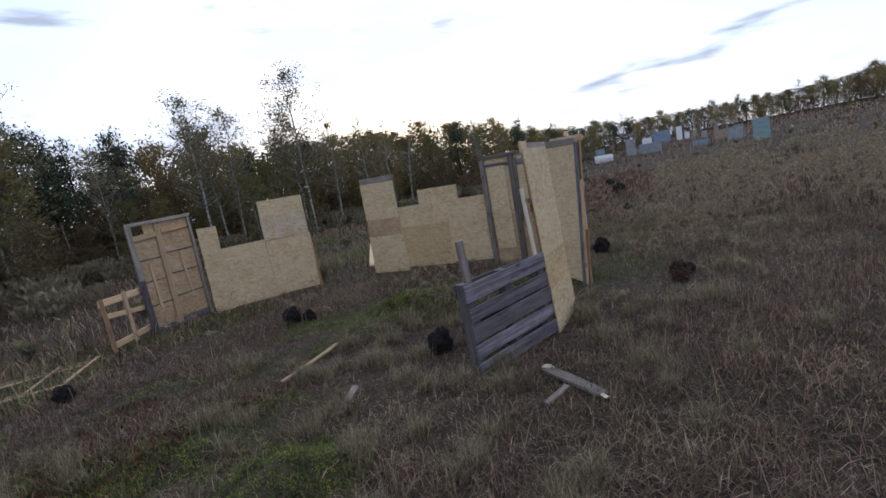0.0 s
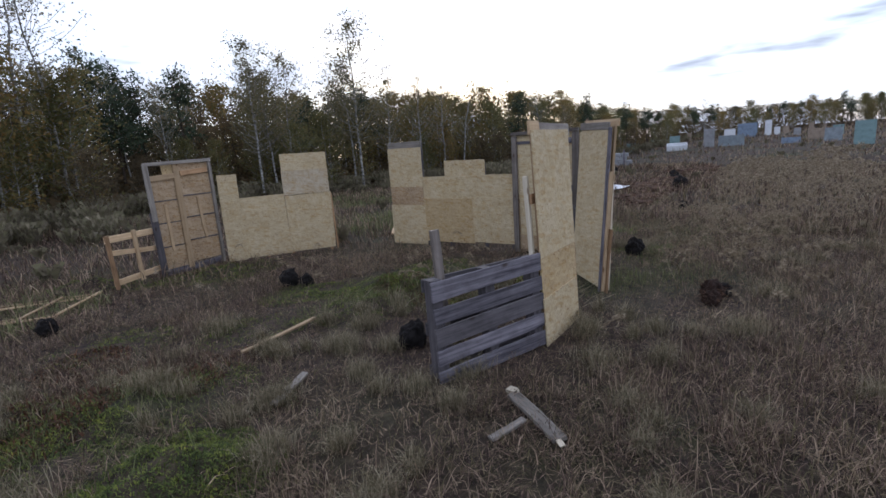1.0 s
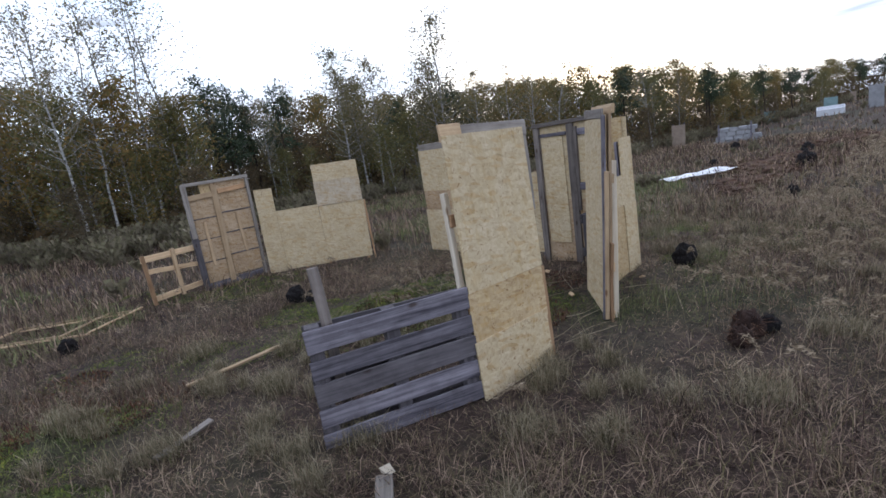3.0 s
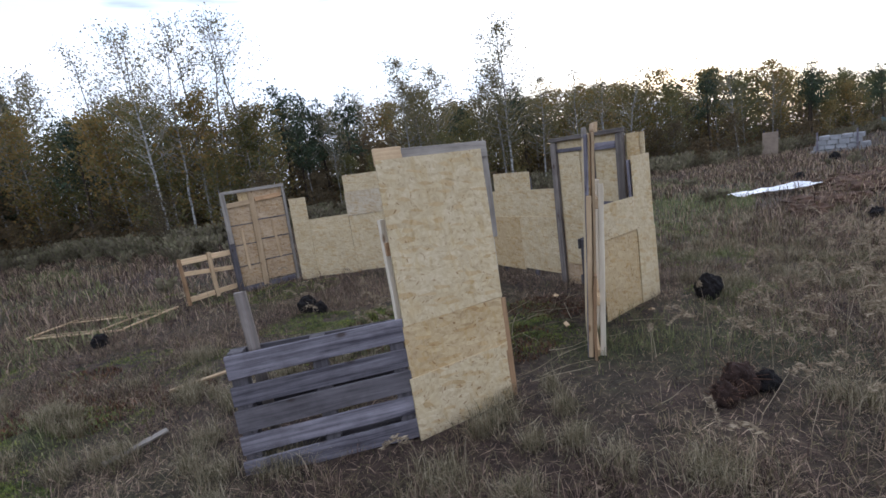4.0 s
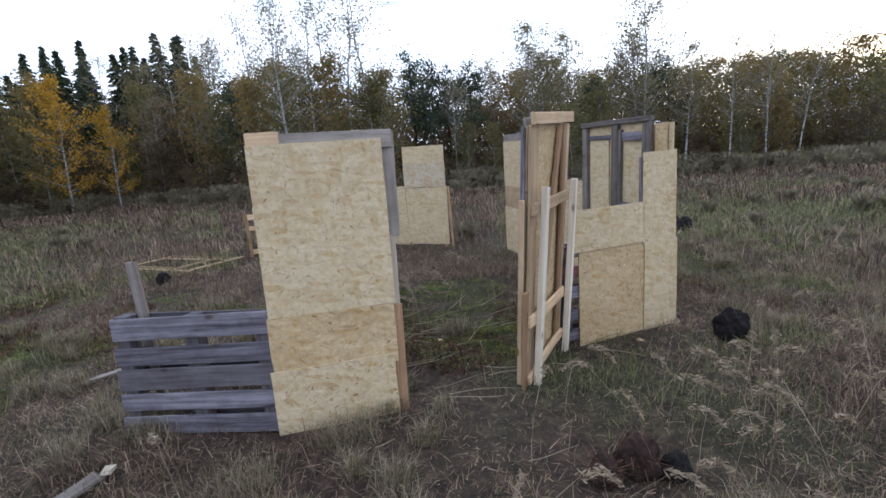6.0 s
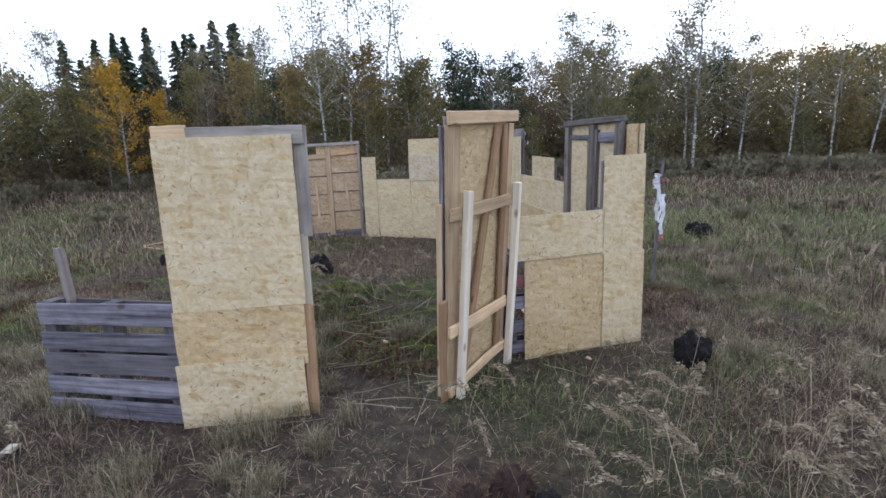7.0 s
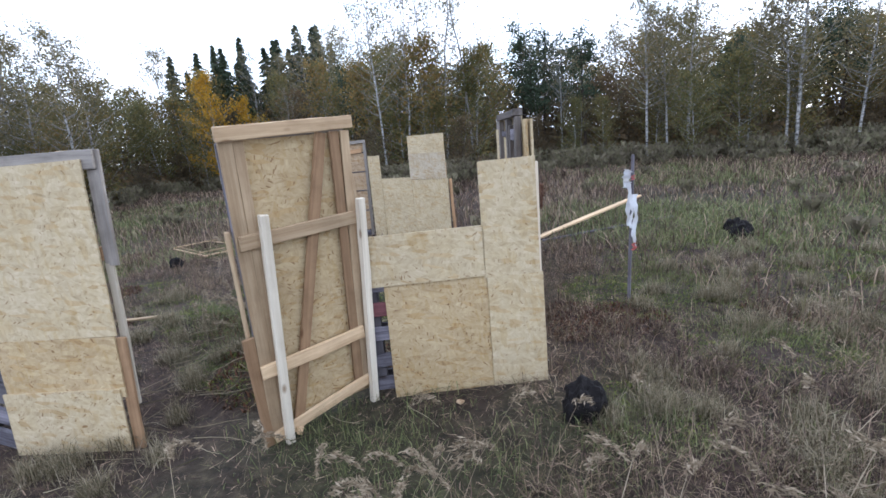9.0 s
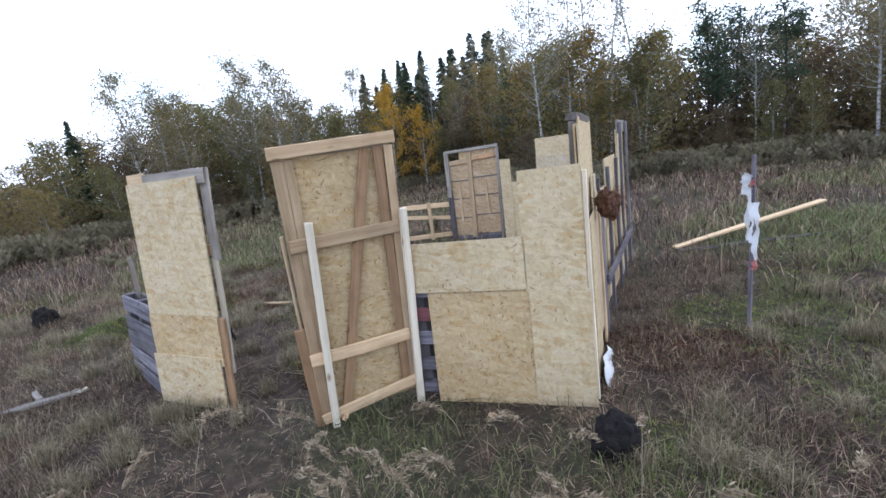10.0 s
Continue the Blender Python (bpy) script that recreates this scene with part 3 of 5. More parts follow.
def small_timber():
    t = thing("rail_fence", wall_pose(-0.46, 8.46, 0.02, 9.40, 0, 0.10), "small fence of fresh yellow battens", "fence")
    plank(t, 0.02, 0.0, -0.01, 0.80, -0.02, 0.05, 0.045, WOOD_BROWN, "post")
    plank(t, 0.58, 0.0, 0.56, 0.80, -0.03, 0.075, 0.03, WOOD_NEW, "post")
    plank(t, -0.03, 0.74, 1.15, 0.70, 0.0, 0.10, 0.025, WOOD_NEW, "rail")
    plank(t, 0.0, 0.54, 1.15, 0.41, 0.0, 0.075, 0.025, WOOD_NEW, "rail")
    plank(t, 0.0, 0.09, 1.15, 0.07, 0.0, 0.09, 0.025, WOOD_NEW, "rail")

    # lattice lying on the grass
    t = thing("batten_frame", pose(-2.53, 7.70, 0.085, 0, 0, -8.2), "pale batten frame lying flat in the grass", "frame")
    def flat(x0, y0, x1, y1, z, w=0.034, mat=WOOD_NEW):
        lx, a = math.hypot(x1 - x0, y1 - y0), math.atan2(y1 - y0, x1 - x0)
        part("batten", block(lx, w, 0.022, 0.003, 0.004), mat, t, "", Matrix.Translation(((x0 + x1) / 2, (y0 + y1) / 2, z)) @ Matrix.Rotation(a, 4, "Z"))
    flat(0, 0, 1.62, 0, 0)
    flat(0.04, 0.935, 1.75, 1.03, 0)
    flat(0.0, 0.13, 1.24, 0.12, 0.0, 0.026)
    flat(0.03, 0.78, 1.72, 0.87, 0.0, 0.026)
    flat(0, 0, 0.04, 0.96, 0.024)
    flat(1.62, -0.02, 1.75, 1.05, 0.024)
    flat(1.22, 0.0, 1.30, 1.02, 0.024)

    def lying(name, x0, y0, x1, y1, w, thick, mat, label, lift0=0.0, lift1=0.0):
        z0, z1 = float(ground_z(x0, y0)) + 0.045 + lift0, float(ground_z(x1, y1)) + 0.045 + lift1
        v = Vector((x1 - x0, y1 - y0, z1 - z0))
        m = Matrix.Translation(((x0 + x1) / 2, (y0 + y1) / 2, (z0 + z1) / 2)) @ v.to_track_quat("X", "Z").to_matrix().to_4x4()
        ob = new(name, bm_mesh(name, block(v.length, w, thick, 0.004, 0.006, 0.002), mat))
        ob.matrix_basis = m
        tagged(ob, label, "plank", "loose planks")
        return ob
    lying("plank", 1.83, 5.39, 1.06, 4.92, 0.05, 0.022, WOOD_NEW, "pale batten lying in the grass")
    lying("plank", 1.50, 4.07, 1.21, 3.74, 0.06, 0.022, WOOD_SILVER, "short grey batten half sunk in the grass")
    board = lying("plank", 2.71, 2.88, 2.65, 2.30, 0.095, 0.024, WOOD_SILVER, "short weathered board with a pale split end")
    part("split_end", block(0.09, 0.05, 0.016, 0.003, 0, 0.006), WOOD_PALE, board, "pale broken wood", Matrix.Translation((-0.33, 0.02, 0.004)) @ Matrix.Rotation(0.5, 4, "Z"))
    part("split_end", block(0.07, 0.04, 0.016, 0.003, 0, 0.006), WOOD_PALE, board, "pale broken wood", Matrix.Translation((0.32, -0.015, 0.004)) @ Matrix.Rotation(-0.3, 4, "Z"))
    lying("plank", 2.60, 2.59, 2.31, 2.52, 0.05, 0.022, WOOD_SILVER, "small weathered offcut in the grass")
    lying("plank", 4.45, 10.15, 5.60, 12.40, 0.12, 0.03, WOOD_NEW, "long new board propped up in the grass", 0.03, 0.38)
    lying("plank", 4.55, 10.10, 6.20, 12.45, 0.05, 0.025, WOOD_GREY, "long thin batten lying in the grass")
    for x, y in ((4.97, 5.13), (4.16, 5.03), (5.16, 6.19), (5.89, 5.21), (5.10, 4.50)):
        ob = new("wood_chip", bm_mesh("wood_chip", block(0.06, 0.038, 0.016, 0.003, 0, 0.004), WOOD_NEW))
        ob.matrix_basis = pose(x, y, float(ground_z(x, y)) + 0.05, 12, 20, x * 200)
        tagged(ob, "pale wood offcut dropped on the grass", "offcut", "offcuts")

    t = thing("marker_stake", pose(6.43, 7.72, 0, 0, 1.5, 0), "thin stake with white warning tape tied round it", "stake")
    plank(t, 0, -0.1, 0.0, 1.50, 0, 0.028, 0.028, WOOD_GREY, "stake_rod")
    for k, (x, z0, z1, w, mat) in enumerate(((-0.045, 1.18, 1.36, 0.085, PLASTIC_WHITE), (-0.018, 0.80, 1.22, 0.05, PLASTIC_WHITE), (0.045, 0.60, 1.12, 0.045, PLASTIC_WHITE), (0.012, 0.78, 1.12, 0.03, PLASTIC_WHITE), (0.05, 0.56, 0.64, 0.035, TAPE_RED), (0.02, 1.26, 1.31, 0.03, TAPE_RED))):
        n, v, f = 14, [], []
        for i in range(n + 1):
            z = z0 + (z1 - z0) * i / n
            sway = 0.010 * math.sin(i * 0.7 + k) + 0.004 * math.sin(i * 2.1 + 2 * k)
            for s in (-1, 1):
                a = 0.8 * math.sin(i * 0.8 + k * 2)
                v.append((x + sway + s * w / 2 * math.cos(a), -0.022 - 0.01 * k + s * w / 2 * math.sin(a), z))
            if i:
                f.append((2 * i - 2, 2 * i - 1, 2 * i + 1, 2 * i))
        part("tape", mesh_of("tape", v, f, mat), mat, t, "red tape end" if mat is TAPE_RED else "white tape")
    t = thing("marker_stake", pose(-2.90, 1.20, 0, 0, -5, 0), "thin pale stake standing alone in the field", "stake")
    plank(t, 0, -0.1, 0, 1.10, 0, 0.035, 0.035, WOOD_PALE, "stake_rod")


small_timber()


def clods():
    spots = ((2.50, 4.18, 0.17), (1.83, 7.30, 0.17), (6.65, 5.47, 0.18), (-1.48, 4.22, 0.19), (-0.88, 6.88, 0.14), (7.33, 10.75, 0.20), (7.22, 11.20, 0.17), (-0.93, 2.40, 0.20), (5.68, 3.52, 0.15), (5.50, 3.40, 0.11),
             (5.86, 3.50, 0.10), (15.0, 11.3, 0.30), (19.0, 14.8, 0.26), (21.2, 20.4, 0.26), (15.4, 15.1, 0.18), (15.2, 12.9, 0.16), (17.5, 13.6, 0.2), (11.2, 8.2, 0.15), (2.05, 7.15, 0.12))
    for i, (x, y, s) in enumerate(spots):
        brown = i in (8, 9, 15)
        t = thing("peat_clod", pose(x, y, float(ground_z(x, y)) + s * 0.55, 0, 0, i * 77), "reddish brown turned-up peat clod with hanging roots" if brown else "black upturned peat clod in the grass", "clod", "peat clods")
        part("clod_body", lump(s * 0.72, i, 1.2, 0.30), PEAT_BROWN if brown else PEAT, t)
        if brown:
            tagged(part("root_tangle", roots(s, i, 130, ROOTY), ROOTY, t), kind="stuff")


clods()


# ---- far obstacles across the field ----
PAINT = {k: plain(k, c, 0.7, 0.25, 3.0) for k, c in {"blue_grey_paint": (0.23, 0.26, 0.285), "sky_blue_paint": (0.20, 0.25, 0.33), "turquoise_paint": (0.19, 0.275, 0.28), "tan_board": (0.28, 0.22, 0.17), "grey_board": (0.27, 0.27, 0.28)}.items()}
PAINT["white"] = PLASTIC_WHITE


def far_panel(x, y, w, h, paint, label, turn=0.0, lean=0.0, notch=0.0):
    """An upright board on two posts; notch raises one end into a tower."""
    facing = math.degrees(math.atan2(y, x - 3)) - 90 + turn
    t = thing("field_barricade", pose(x, y, float(ground_z(x, y)), 0, 0, facing) @ pose(0, 0, 0, lean), label, "barricade", "far barricades")
    mat = PAINT[paint]
    part("board", block(w, 0.03, h, 0.006, 0, 0.004), mat, t, "", Matrix.Translation((0, 0, h / 2)))
    if notch:
        part("board", block(w * 0.3, 0.03, notch, 0.006, 0, 0.004), mat, t, "", Matrix.Translation((-w * 0.33, 0, h + notch / 2)))
        part("board", block(w * 0.16, 0.03, notch * 0.6, 0.006, 0, 0.004), mat, t, "", Matrix.Translation((w * 0.40, 0, h + notch * 0.3)))
    for s in (-1, 1):
        plank(t, s * w * 0.42, -0.1, s * w * 0.42, h + 0.12, 0.05, 0.07, 0.05, WOOD_GREY, "post")


def far_field():
    L = {"white": "white plastic-covered barricade standing in the far field", "tan_board": "tan chipboard barricade standing in the far field", "grey_board": "grey board barricade standing in the far field", "blue_grey_paint": "blue-grey board barricade standing in the far field",
         "sky_blue_paint": "faded blue board barricade standing in the far field", "turquoise_paint": "turquoise board leaning upright in the far field"}
    rows = [
        (24.3, 28.4, 1.01, 1.59, "tan_board", 0),
        (42.7, 47.7, 3.05, 1.11, "white", 0.35),
        (54.0, 53.5, 1.17, 1.88, "tan_board", 0),
        (42.0, 39.4, 0.78, 1.38, "tan_board", 0),
        (40.1, 37.0, 1.02, 1.04, "turquoise_paint", 0),
        (55.2, 47.2, 0.87, 0.89, "turquoise_paint", 0),
        (49.0, 39.0, 1.28, 1.2, "turquoise_paint", 0),
        (60.6, 46.1, 0.65, 1.12, "tan_board", 0),
        (42.2, 29.9, 1.05, 1.85, "grey_board", 0),
        (44.9, 29.6, 2.54, 1.1, "blue_grey_paint", 0),
        (61.0, 40.6, 1.5, 1.26, "white", 0),
        (64.5, 40.6, 2.73, 2.0, "sky_blue_paint", 0),
        (65.7, 38.7, 0.91, 2.13, "white", 0),
        (66.2, 37.9, 0.78, 1.09, "white", 0),
        (66.7, 37.1, 0.78, 1.09, "tan_board", 0),
        (61.5, 33.0, 0.83, 0.96, "grey_board", 0),
        (45.5, 24.8, 1.66, 0.54, "sky_blue_paint", 0),
        (49.9, 25.1, 1.6, 1.62, "tan_board", 0.35),
        (60.0, 28.3, 1.13, 1.14, "turquoise_paint", 0),
        (40.3, 17.4, 1.32, 1.78, "turquoise_paint", 0),
        (48.6, 23.2, 1.45, 1.28, "blue_grey_paint", 0),
        (14.8, 32.8, 0.73, 1.84, "turquoise_paint", 0),
    ]
    for i, (x, y, w, h, paint, notch) in enumerate(rows):
        far_panel(x, y, w * 0.82, h * (0.56 if notch else 0.88), paint, L[paint], turn=(i * 37 % 40) - 20, lean=(i * 13 % 7) - 3, notch=h * notch)
    # a heap of grey slabs and an open white crate
    t = thing("slab_barricade", pose(24.2, 23.6, float(ground_z(24.2, 23.6)), 0, 0, -45) @ Matrix.Scale(0.95, 4), "low barricade of stacked grey slabs", "barricade", "far barricades")
    for row in range(4):
        for k in range(5 - row // 2):
            part("slab", block(0.44, 0.35, 0.24, 0.03, 0, 0.012), PAINT["grey_board"], t, "", Matrix.Translation(((k - 2 + row // 2 * 0.5) * 0.46 + (row % 2) * 0.12, 0, 0.12 + row * 0.245)))
    for s in (-0.85, 0.75):
        plank(t, s, 0, s, 1.2, -0.22, 0.08, 0.06, WOOD_GREY, "post")
    t = thing("crate", pose(40.0, 31.5, float(ground_z(40.0, 31.5)) + 0.1, 12, 0, -50), "open white crate tipped in the grass", "crate")
    part("base", block(1.7, 1.0, 0.05, 0.01), PLASTIC_WHITE, t, "", Matrix.Translation((0, 0, 0.02)))
    for x, y, lx, ly in ((0, -0.5, 1.7, 0.05), (0, 0.5, 1.7, 0.05), (-0.83, 0, 0.05, 1.0), (0.83, 0, 0.05, 1.0)):
        part("side", block(lx, ly, 0.5, 0.01), PLASTIC_WHITE, t, "", Matrix.Translation((x, y, 0.27)))
    # sheet of white film on the ground
    n = 24
    u, w = np.meshgrid(np.linspace(-0.98, 0.98, n), np.linspace(-0.28, 0.28, n))
    z = 0.13 + 0.07 * (clump_a(u * 2 + 3, w * 2) - 0.5) + 0.10 * (clump_b(u * 6, w * 6) - 0.5) + 0.06 * u
    k = np.arange(n * n).reshape(n, n)
    ob = new("plastic_sheet", mesh_of("plastic_sheet", np.stack([u.ravel(), w.ravel(), z.ravel()], 1), np.stack([k[:-1, :-1].ravel(), k[:-1, 1:].ravel(), k[1:, 1:].ravel(), k[1:, :-1].ravel()], 1), PLASTIC_WHITE, True))
    ob.matrix_basis = pose(12.65, 12.55, 0.02, 0, 0, -14)
    tagged(ob, "crumpled white plastic sheet lying on the grass", "plastic sheet")
    n = 12
    u, w = np.meshgrid(np.linspace(0, 1, n), np.linspace(0, 1, n))
    v = np.stack([(u * 0.60).ravel(), (0.05 + 0.05 * w + 0.012 * np.sin(u * 9 + w * 4)).ravel(), (w * (0.17 - 0.08 * u)).ravel()], 1)
    k = np.arange(n * n).reshape(n, n)
    ob = new("plastic_sheet", mesh_of("plastic_sheet", v, np.stack([k[:-1, :-1].ravel(), k[:-1, 1:].ravel(), k[1:, 1:].ravel(), k[1:, :-1].ravel()], 1), PLASTIC_WHITE, True))
    ob.matrix_basis = pose(6.26, 6.07, 0.02, 0, 0, 122.7)
    tagged(ob, "white film bunched along the foot of the wall", "plastic sheet")
    # dug earth
    m = plain("dug_earth", (0.075, 0.042, 0.026), 0.95, 0.6, 3.0, 0.8)
    for x, y, long, wide, count in ((14.6, 12.1, 1.7, 0.45, 48), (21.5, 15.6, 2.8, 0.6, 34)):
        t = thing("earth_heap", pose(x, y, float(ground_z(x, y)), 0, 0, 36), "low heap of freshly dug brown earth", "earth heap")
        for i in range(count):
            r = np.random.default_rng(100 + i)
            part("earth_lump", lump(r.uniform(0.12, 0.36), i + 40, 0.38, 0.6, 3), m, t, "", pose(r.normal(0, long), r.normal(0, wide), 0.06, 0, 0, i * 50))


far_field()


# ---- the wood round the field ----
def birch_bark():
    m, nt, shader = material("birch_bark", 0.8)
    place, chance = object_place(nt)
    bands = node(nt, "ShaderNodeMapping", [(place, "Vector")], Scale=(3, 3, 5))
    n1 = node(nt, "ShaderNodeTexNoise", [(bands.outputs["Vector"], "Vector")], Scale=1.6, Detail=6.0, Roughness=0.7)
    nt.links.new(ramp(nt, n1.outputs["Fac"], [(0.40, (0.05, 0.045, 0.04)), (0.50, (0.28, 0.27, 0.25)), (0.7, (0.44, 0.42, 0.40))]), shader.inputs["Base Color"])
    return m


BARK_BIRCH = birch_bark()
BARK_DARK = plain("dark_bark", (0.06, 0.045, 0.035), 0.95, 0.5, 6.0, 0.8)
LEAF_BIRCH = leafy("birch_leaves", [(0.0, (0.078, 0.088, 0.040)), (0.35, (0.135, 0.132, 0.052)), (0.60, (0.195, 0.158, 0.058)), (0.85, (0.26, 0.165, 0.056)), (1.0, (0.36, 0.23, 0.065))], 0.55, 0.40)
LEAF_THIN = leafy("sparse_birch_leaves", [(0.0, (0.12, 0.115, 0.06)), (0.6, (0.20, 0.17, 0.09)), (1.0, (0.32, 0.25, 0.14))], 0.8, 0.5)
LEAF_YELLOW = leafy("yellow_birch_leaves", [(0.0, (0.22, 0.15, 0.02)), (0.6, (0.42, 0.24, 0.02)), (1.0, (0.50, 0.30, 0.04))], 0.7, 0.4)
LEAF_BROWN = leafy("brown_thicket_leaves", [(0.0, (0.060, 0.052, 0.034)), (0.5, (0.112, 0.086, 0.048)), (1.0, (0.20, 0.128, 0.060))], 0.6, 0.40)
NEEDLE = leafy("conifer_needles", [(0.0, (0.026, 0.040, 0.025)), (0.6, (0.050, 0.070, 0.037)), (1.0, (0.085, 0.105, 0.055))], 0.6, 0.1)


def tube(points, radii, sides=6):
    points, radii = np.asarray(points, float), np.asarray(radii, float)
    a = np.arange(sides) * 2 * np.pi / sides
    d = np.gradient(points, axis=0)
    d /= np.linalg.norm(d, axis=1)[:, None] + 1e-9
    ref = np.array([0.31, 0.95, 0.05])
    s = np.cross(d, ref)
    s /= np.linalg.norm(s, axis=1)[:, None] + 1e-9
    t = np.cross(d, s)
    v = (points[:, None] + radii[:, None, None] * (s[:, None] * np.cos(a)[None, :, None] + t[:, None] * np.sin(a)[None, :, None])).reshape(-1, 3)
    n = len(points)
    i, j = np.meshgrid(np.arange(n - 1), np.arange(sides), indexing="ij")
    k = (j + 1) % sides
    f = np.stack([i * sides + j, i * sides + k, (i + 1) * sides + k, (i + 1) * sides + j], -1).reshape(-1, 4)
    return v, f


def joined(pieces):
    vs, fs, n = [], [], 0
    for v, f in pieces:
        vs.append(v)
        fs.append(f + n)
        n += len(v)
    return np.concatenate(vs), np.concatenate(fs)


def cards(r, centres, size, stretch=1.0, along=None):
    """Small leaf triangles, each turned its own way, or laid along given directions."""
    n = len(centres)
    u = r.normal(0, 1, (n, 3)) if along is None else along + r.normal(0, 0.25, (n, 3))
    u /= np.linalg.norm(u, axis=1)[:, None]
    w = np.cross(u, r.normal(0, 1, (n, 3)))
    w /= np.linalg.norm(w, axis=1)[:, None] + 1e-9
    s = size * r.uniform(0.6, 1.35, n)[:, None]
    v = np.stack([centres - u * s * stretch, centres + u * s * 0.6 * stretch + w * s * 0.6, centres + u * s * 0.6 * stretch - w * s * 0.6], 1).reshape(-1, 3)
    return v, np.arange(3 * n).reshape(n, 3)


def broadleaf(name, seed, label, leaf, start=0.25, limbs=46, per=26, spread=0.22, size=0.11, trunk=0.085, bark=None, fat=1.0):
    """A ten metre tree: bent tapered trunk, limbs that climb, leaves in loose sprays along them."""
    r = np.random.default_rng(seed)
    zs = np.linspace(0, 10, 12)
    bend = np.cumsum(r.normal(0, 0.07, (12, 2)), 0) * (zs / 10)[:, None] * 1.4
    spine = np.column_stack([bend, zs])
    pieces = [tube(spine, trunk * (1 - zs / 10.4) ** 0.8 + 0.008, 7)]
    leaves = []
    for i in range(limbs):
        h = start + (0.985 - start) * ((i + r.random()) / limbs) ** 0.9
        z0 = 10 * h
        p0 = np.array([np.interp(z0, zs, spine[:, 0]), np.interp(z0, zs, spine[:, 1]), z0])
        q = (h - start) / (1 - start)
        reach = fat * (0.35 + 1.75 * math.sin(math.pi * min(1, 0.22 + 0.78 * q)) ** 0.8) * r.uniform(0.55, 1.15)
        a = r.uniform(0, 2 * math.pi)
        climb = r.uniform(0.3, 1.1)
        s = np.linspace(0, 1, 5)[:, None]
        out_way = np.array([math.cos(a), math.sin(a), 0])
        pts = p0 + out_way * reach * s + np.array([0, 0, 1]) * reach * climb * s ** 1.3 + r.normal(0, 0.05, (5, 3)) * s
        pieces.append(tube(pts, np.linspace(trunk * 0.32 * (1.1 - h), 0.006, 5) + 0.003, 4))
        n = max(4, int(per * r.uniform(0.4, 1.5)))
        at = r.uniform(0.25, 1.12, n)[:, None]
        c = p0 + out_way * reach * at + np.array([0, 0, 1]) * reach * climb * at ** 1.3 + r.normal(0, spread, (n, 3))
        leaves.append(c)
    leaves = np.concatenate(leaves)
    leaves = leaves[leaves[:, 2] > 0.15]
    t = thing(name, Matrix(), label, "tree", "trees of the wood")
    part("trunk", mesh_of("trunk", *joined(pieces), bark or BARK_BIRCH, True), None, t)
    part("crown", mesh_of("crown", *cards(r, leaves, size), leaf), None, t)
    return t


def spruce(seed, label):
    r = np.random.default_rng(seed)
    zs = np.linspace(0, 10, 8)
    pieces = [tube(np.column_stack([zs * 0, zs * 0, zs]), 0.12 * (1 - zs / 10.3) + 0.01, 7)]
    centre, way = [], []
    z = 0.7
    while z < 9.8:
        reach = 2.0 * (1 - z / 10.1) ** 0.92 * r.uniform(0.7, 1.2) + 0.05
        for k in range(r.integers(8, 12)):
            a = r.uniform(0, 2 * math.pi)
            d = np.array([math.cos(a), math.sin(a), -0.32 + 0.07 * z / 10])
            length = reach * r.uniform(0.65, 1.1)
            p0 = np.array([0, 0, z + r.uniform(-0.12, 0.12)])
            pieces.append(tube(p0 + d * np.linspace(0, length, 3)[:, None], np.array([0.02, 0.012, 0.004]), 4))
            n = int(8 + 19 * length)
            s = r.uniform(0.12, 1.05, n)[:, None] * length
            side = np.cross(d, [0, 0, 1.0])
            c = p0 + d * s + side * (r.normal(0, 0.03 + 0.13 * length, n)[:, None] * (1.2 - s / length)) + np.array([0, 0, -0.06])
            centre.append(c)
            way.append(np.repeat((d + np.array([0, 0, -0.35]))[None], n, 0) + side * r.normal(0, 0.6, n)[:, None])
        z += r.uniform(0.14, 0.24)
    t = thing("spruce_tree", Matrix(), label, "tree", "trees of the wood")
    part("trunk", mesh_of("trunk", *joined(pieces), BARK_DARK, True), None, t)
    part("crown", mesh_of("crown", *cards(r, np.concatenate(centre), 0.10, 1.2, np.concatenate(way)), NEEDLE), None, t)
    return t


def pine(seed, label):
    r = np.random.default_rng(seed)
    zs = np.linspace(0, 9.6, 9)
    spine = np.column_stack([np.cumsum(r.normal(0, 0.06, (9, 2)), 0), zs])
    pieces = [tube(spine, 0.13 * (1 - zs / 10.6) + 0.012, 7)]
    centre = []
    for i in range(34):
        h = r.uniform(0.42, 1.0) ** 0.8
        p0 = np.array([np.interp(9.6 * h, zs, spine[:, 0]), np.interp(9.6 * h, zs, spine[:, 1]), 9.6 * h])
        a, reach = r.uniform(0, 6.28), r.uniform(0.6, 1.7) * (1.25 - 0.75 * h)
        p1 = p0 + np.array([math.cos(a) * reach, math.sin(a) * reach, r.uniform(0.0, 0.5)])
        pieces.append(tube(np.linspace(p0, p1, 4), np.linspace(0.035, 0.01, 4), 4))
        centre.append(p1 + r.normal(0, 0.30, (64, 3)) * np.array([1, 1, 0.75]))
    t = thing("pine_tree", Matrix(), label, "tree", "trees of the wood")
    part("trunk", mesh_of("trunk", *joined(pieces), BARK_DARK, True), None, t)
    part("crown", mesh_of("crown", *cards(r, np.concatenate(centre), 0.10, 1.1), NEEDLE), None, t)
    return t


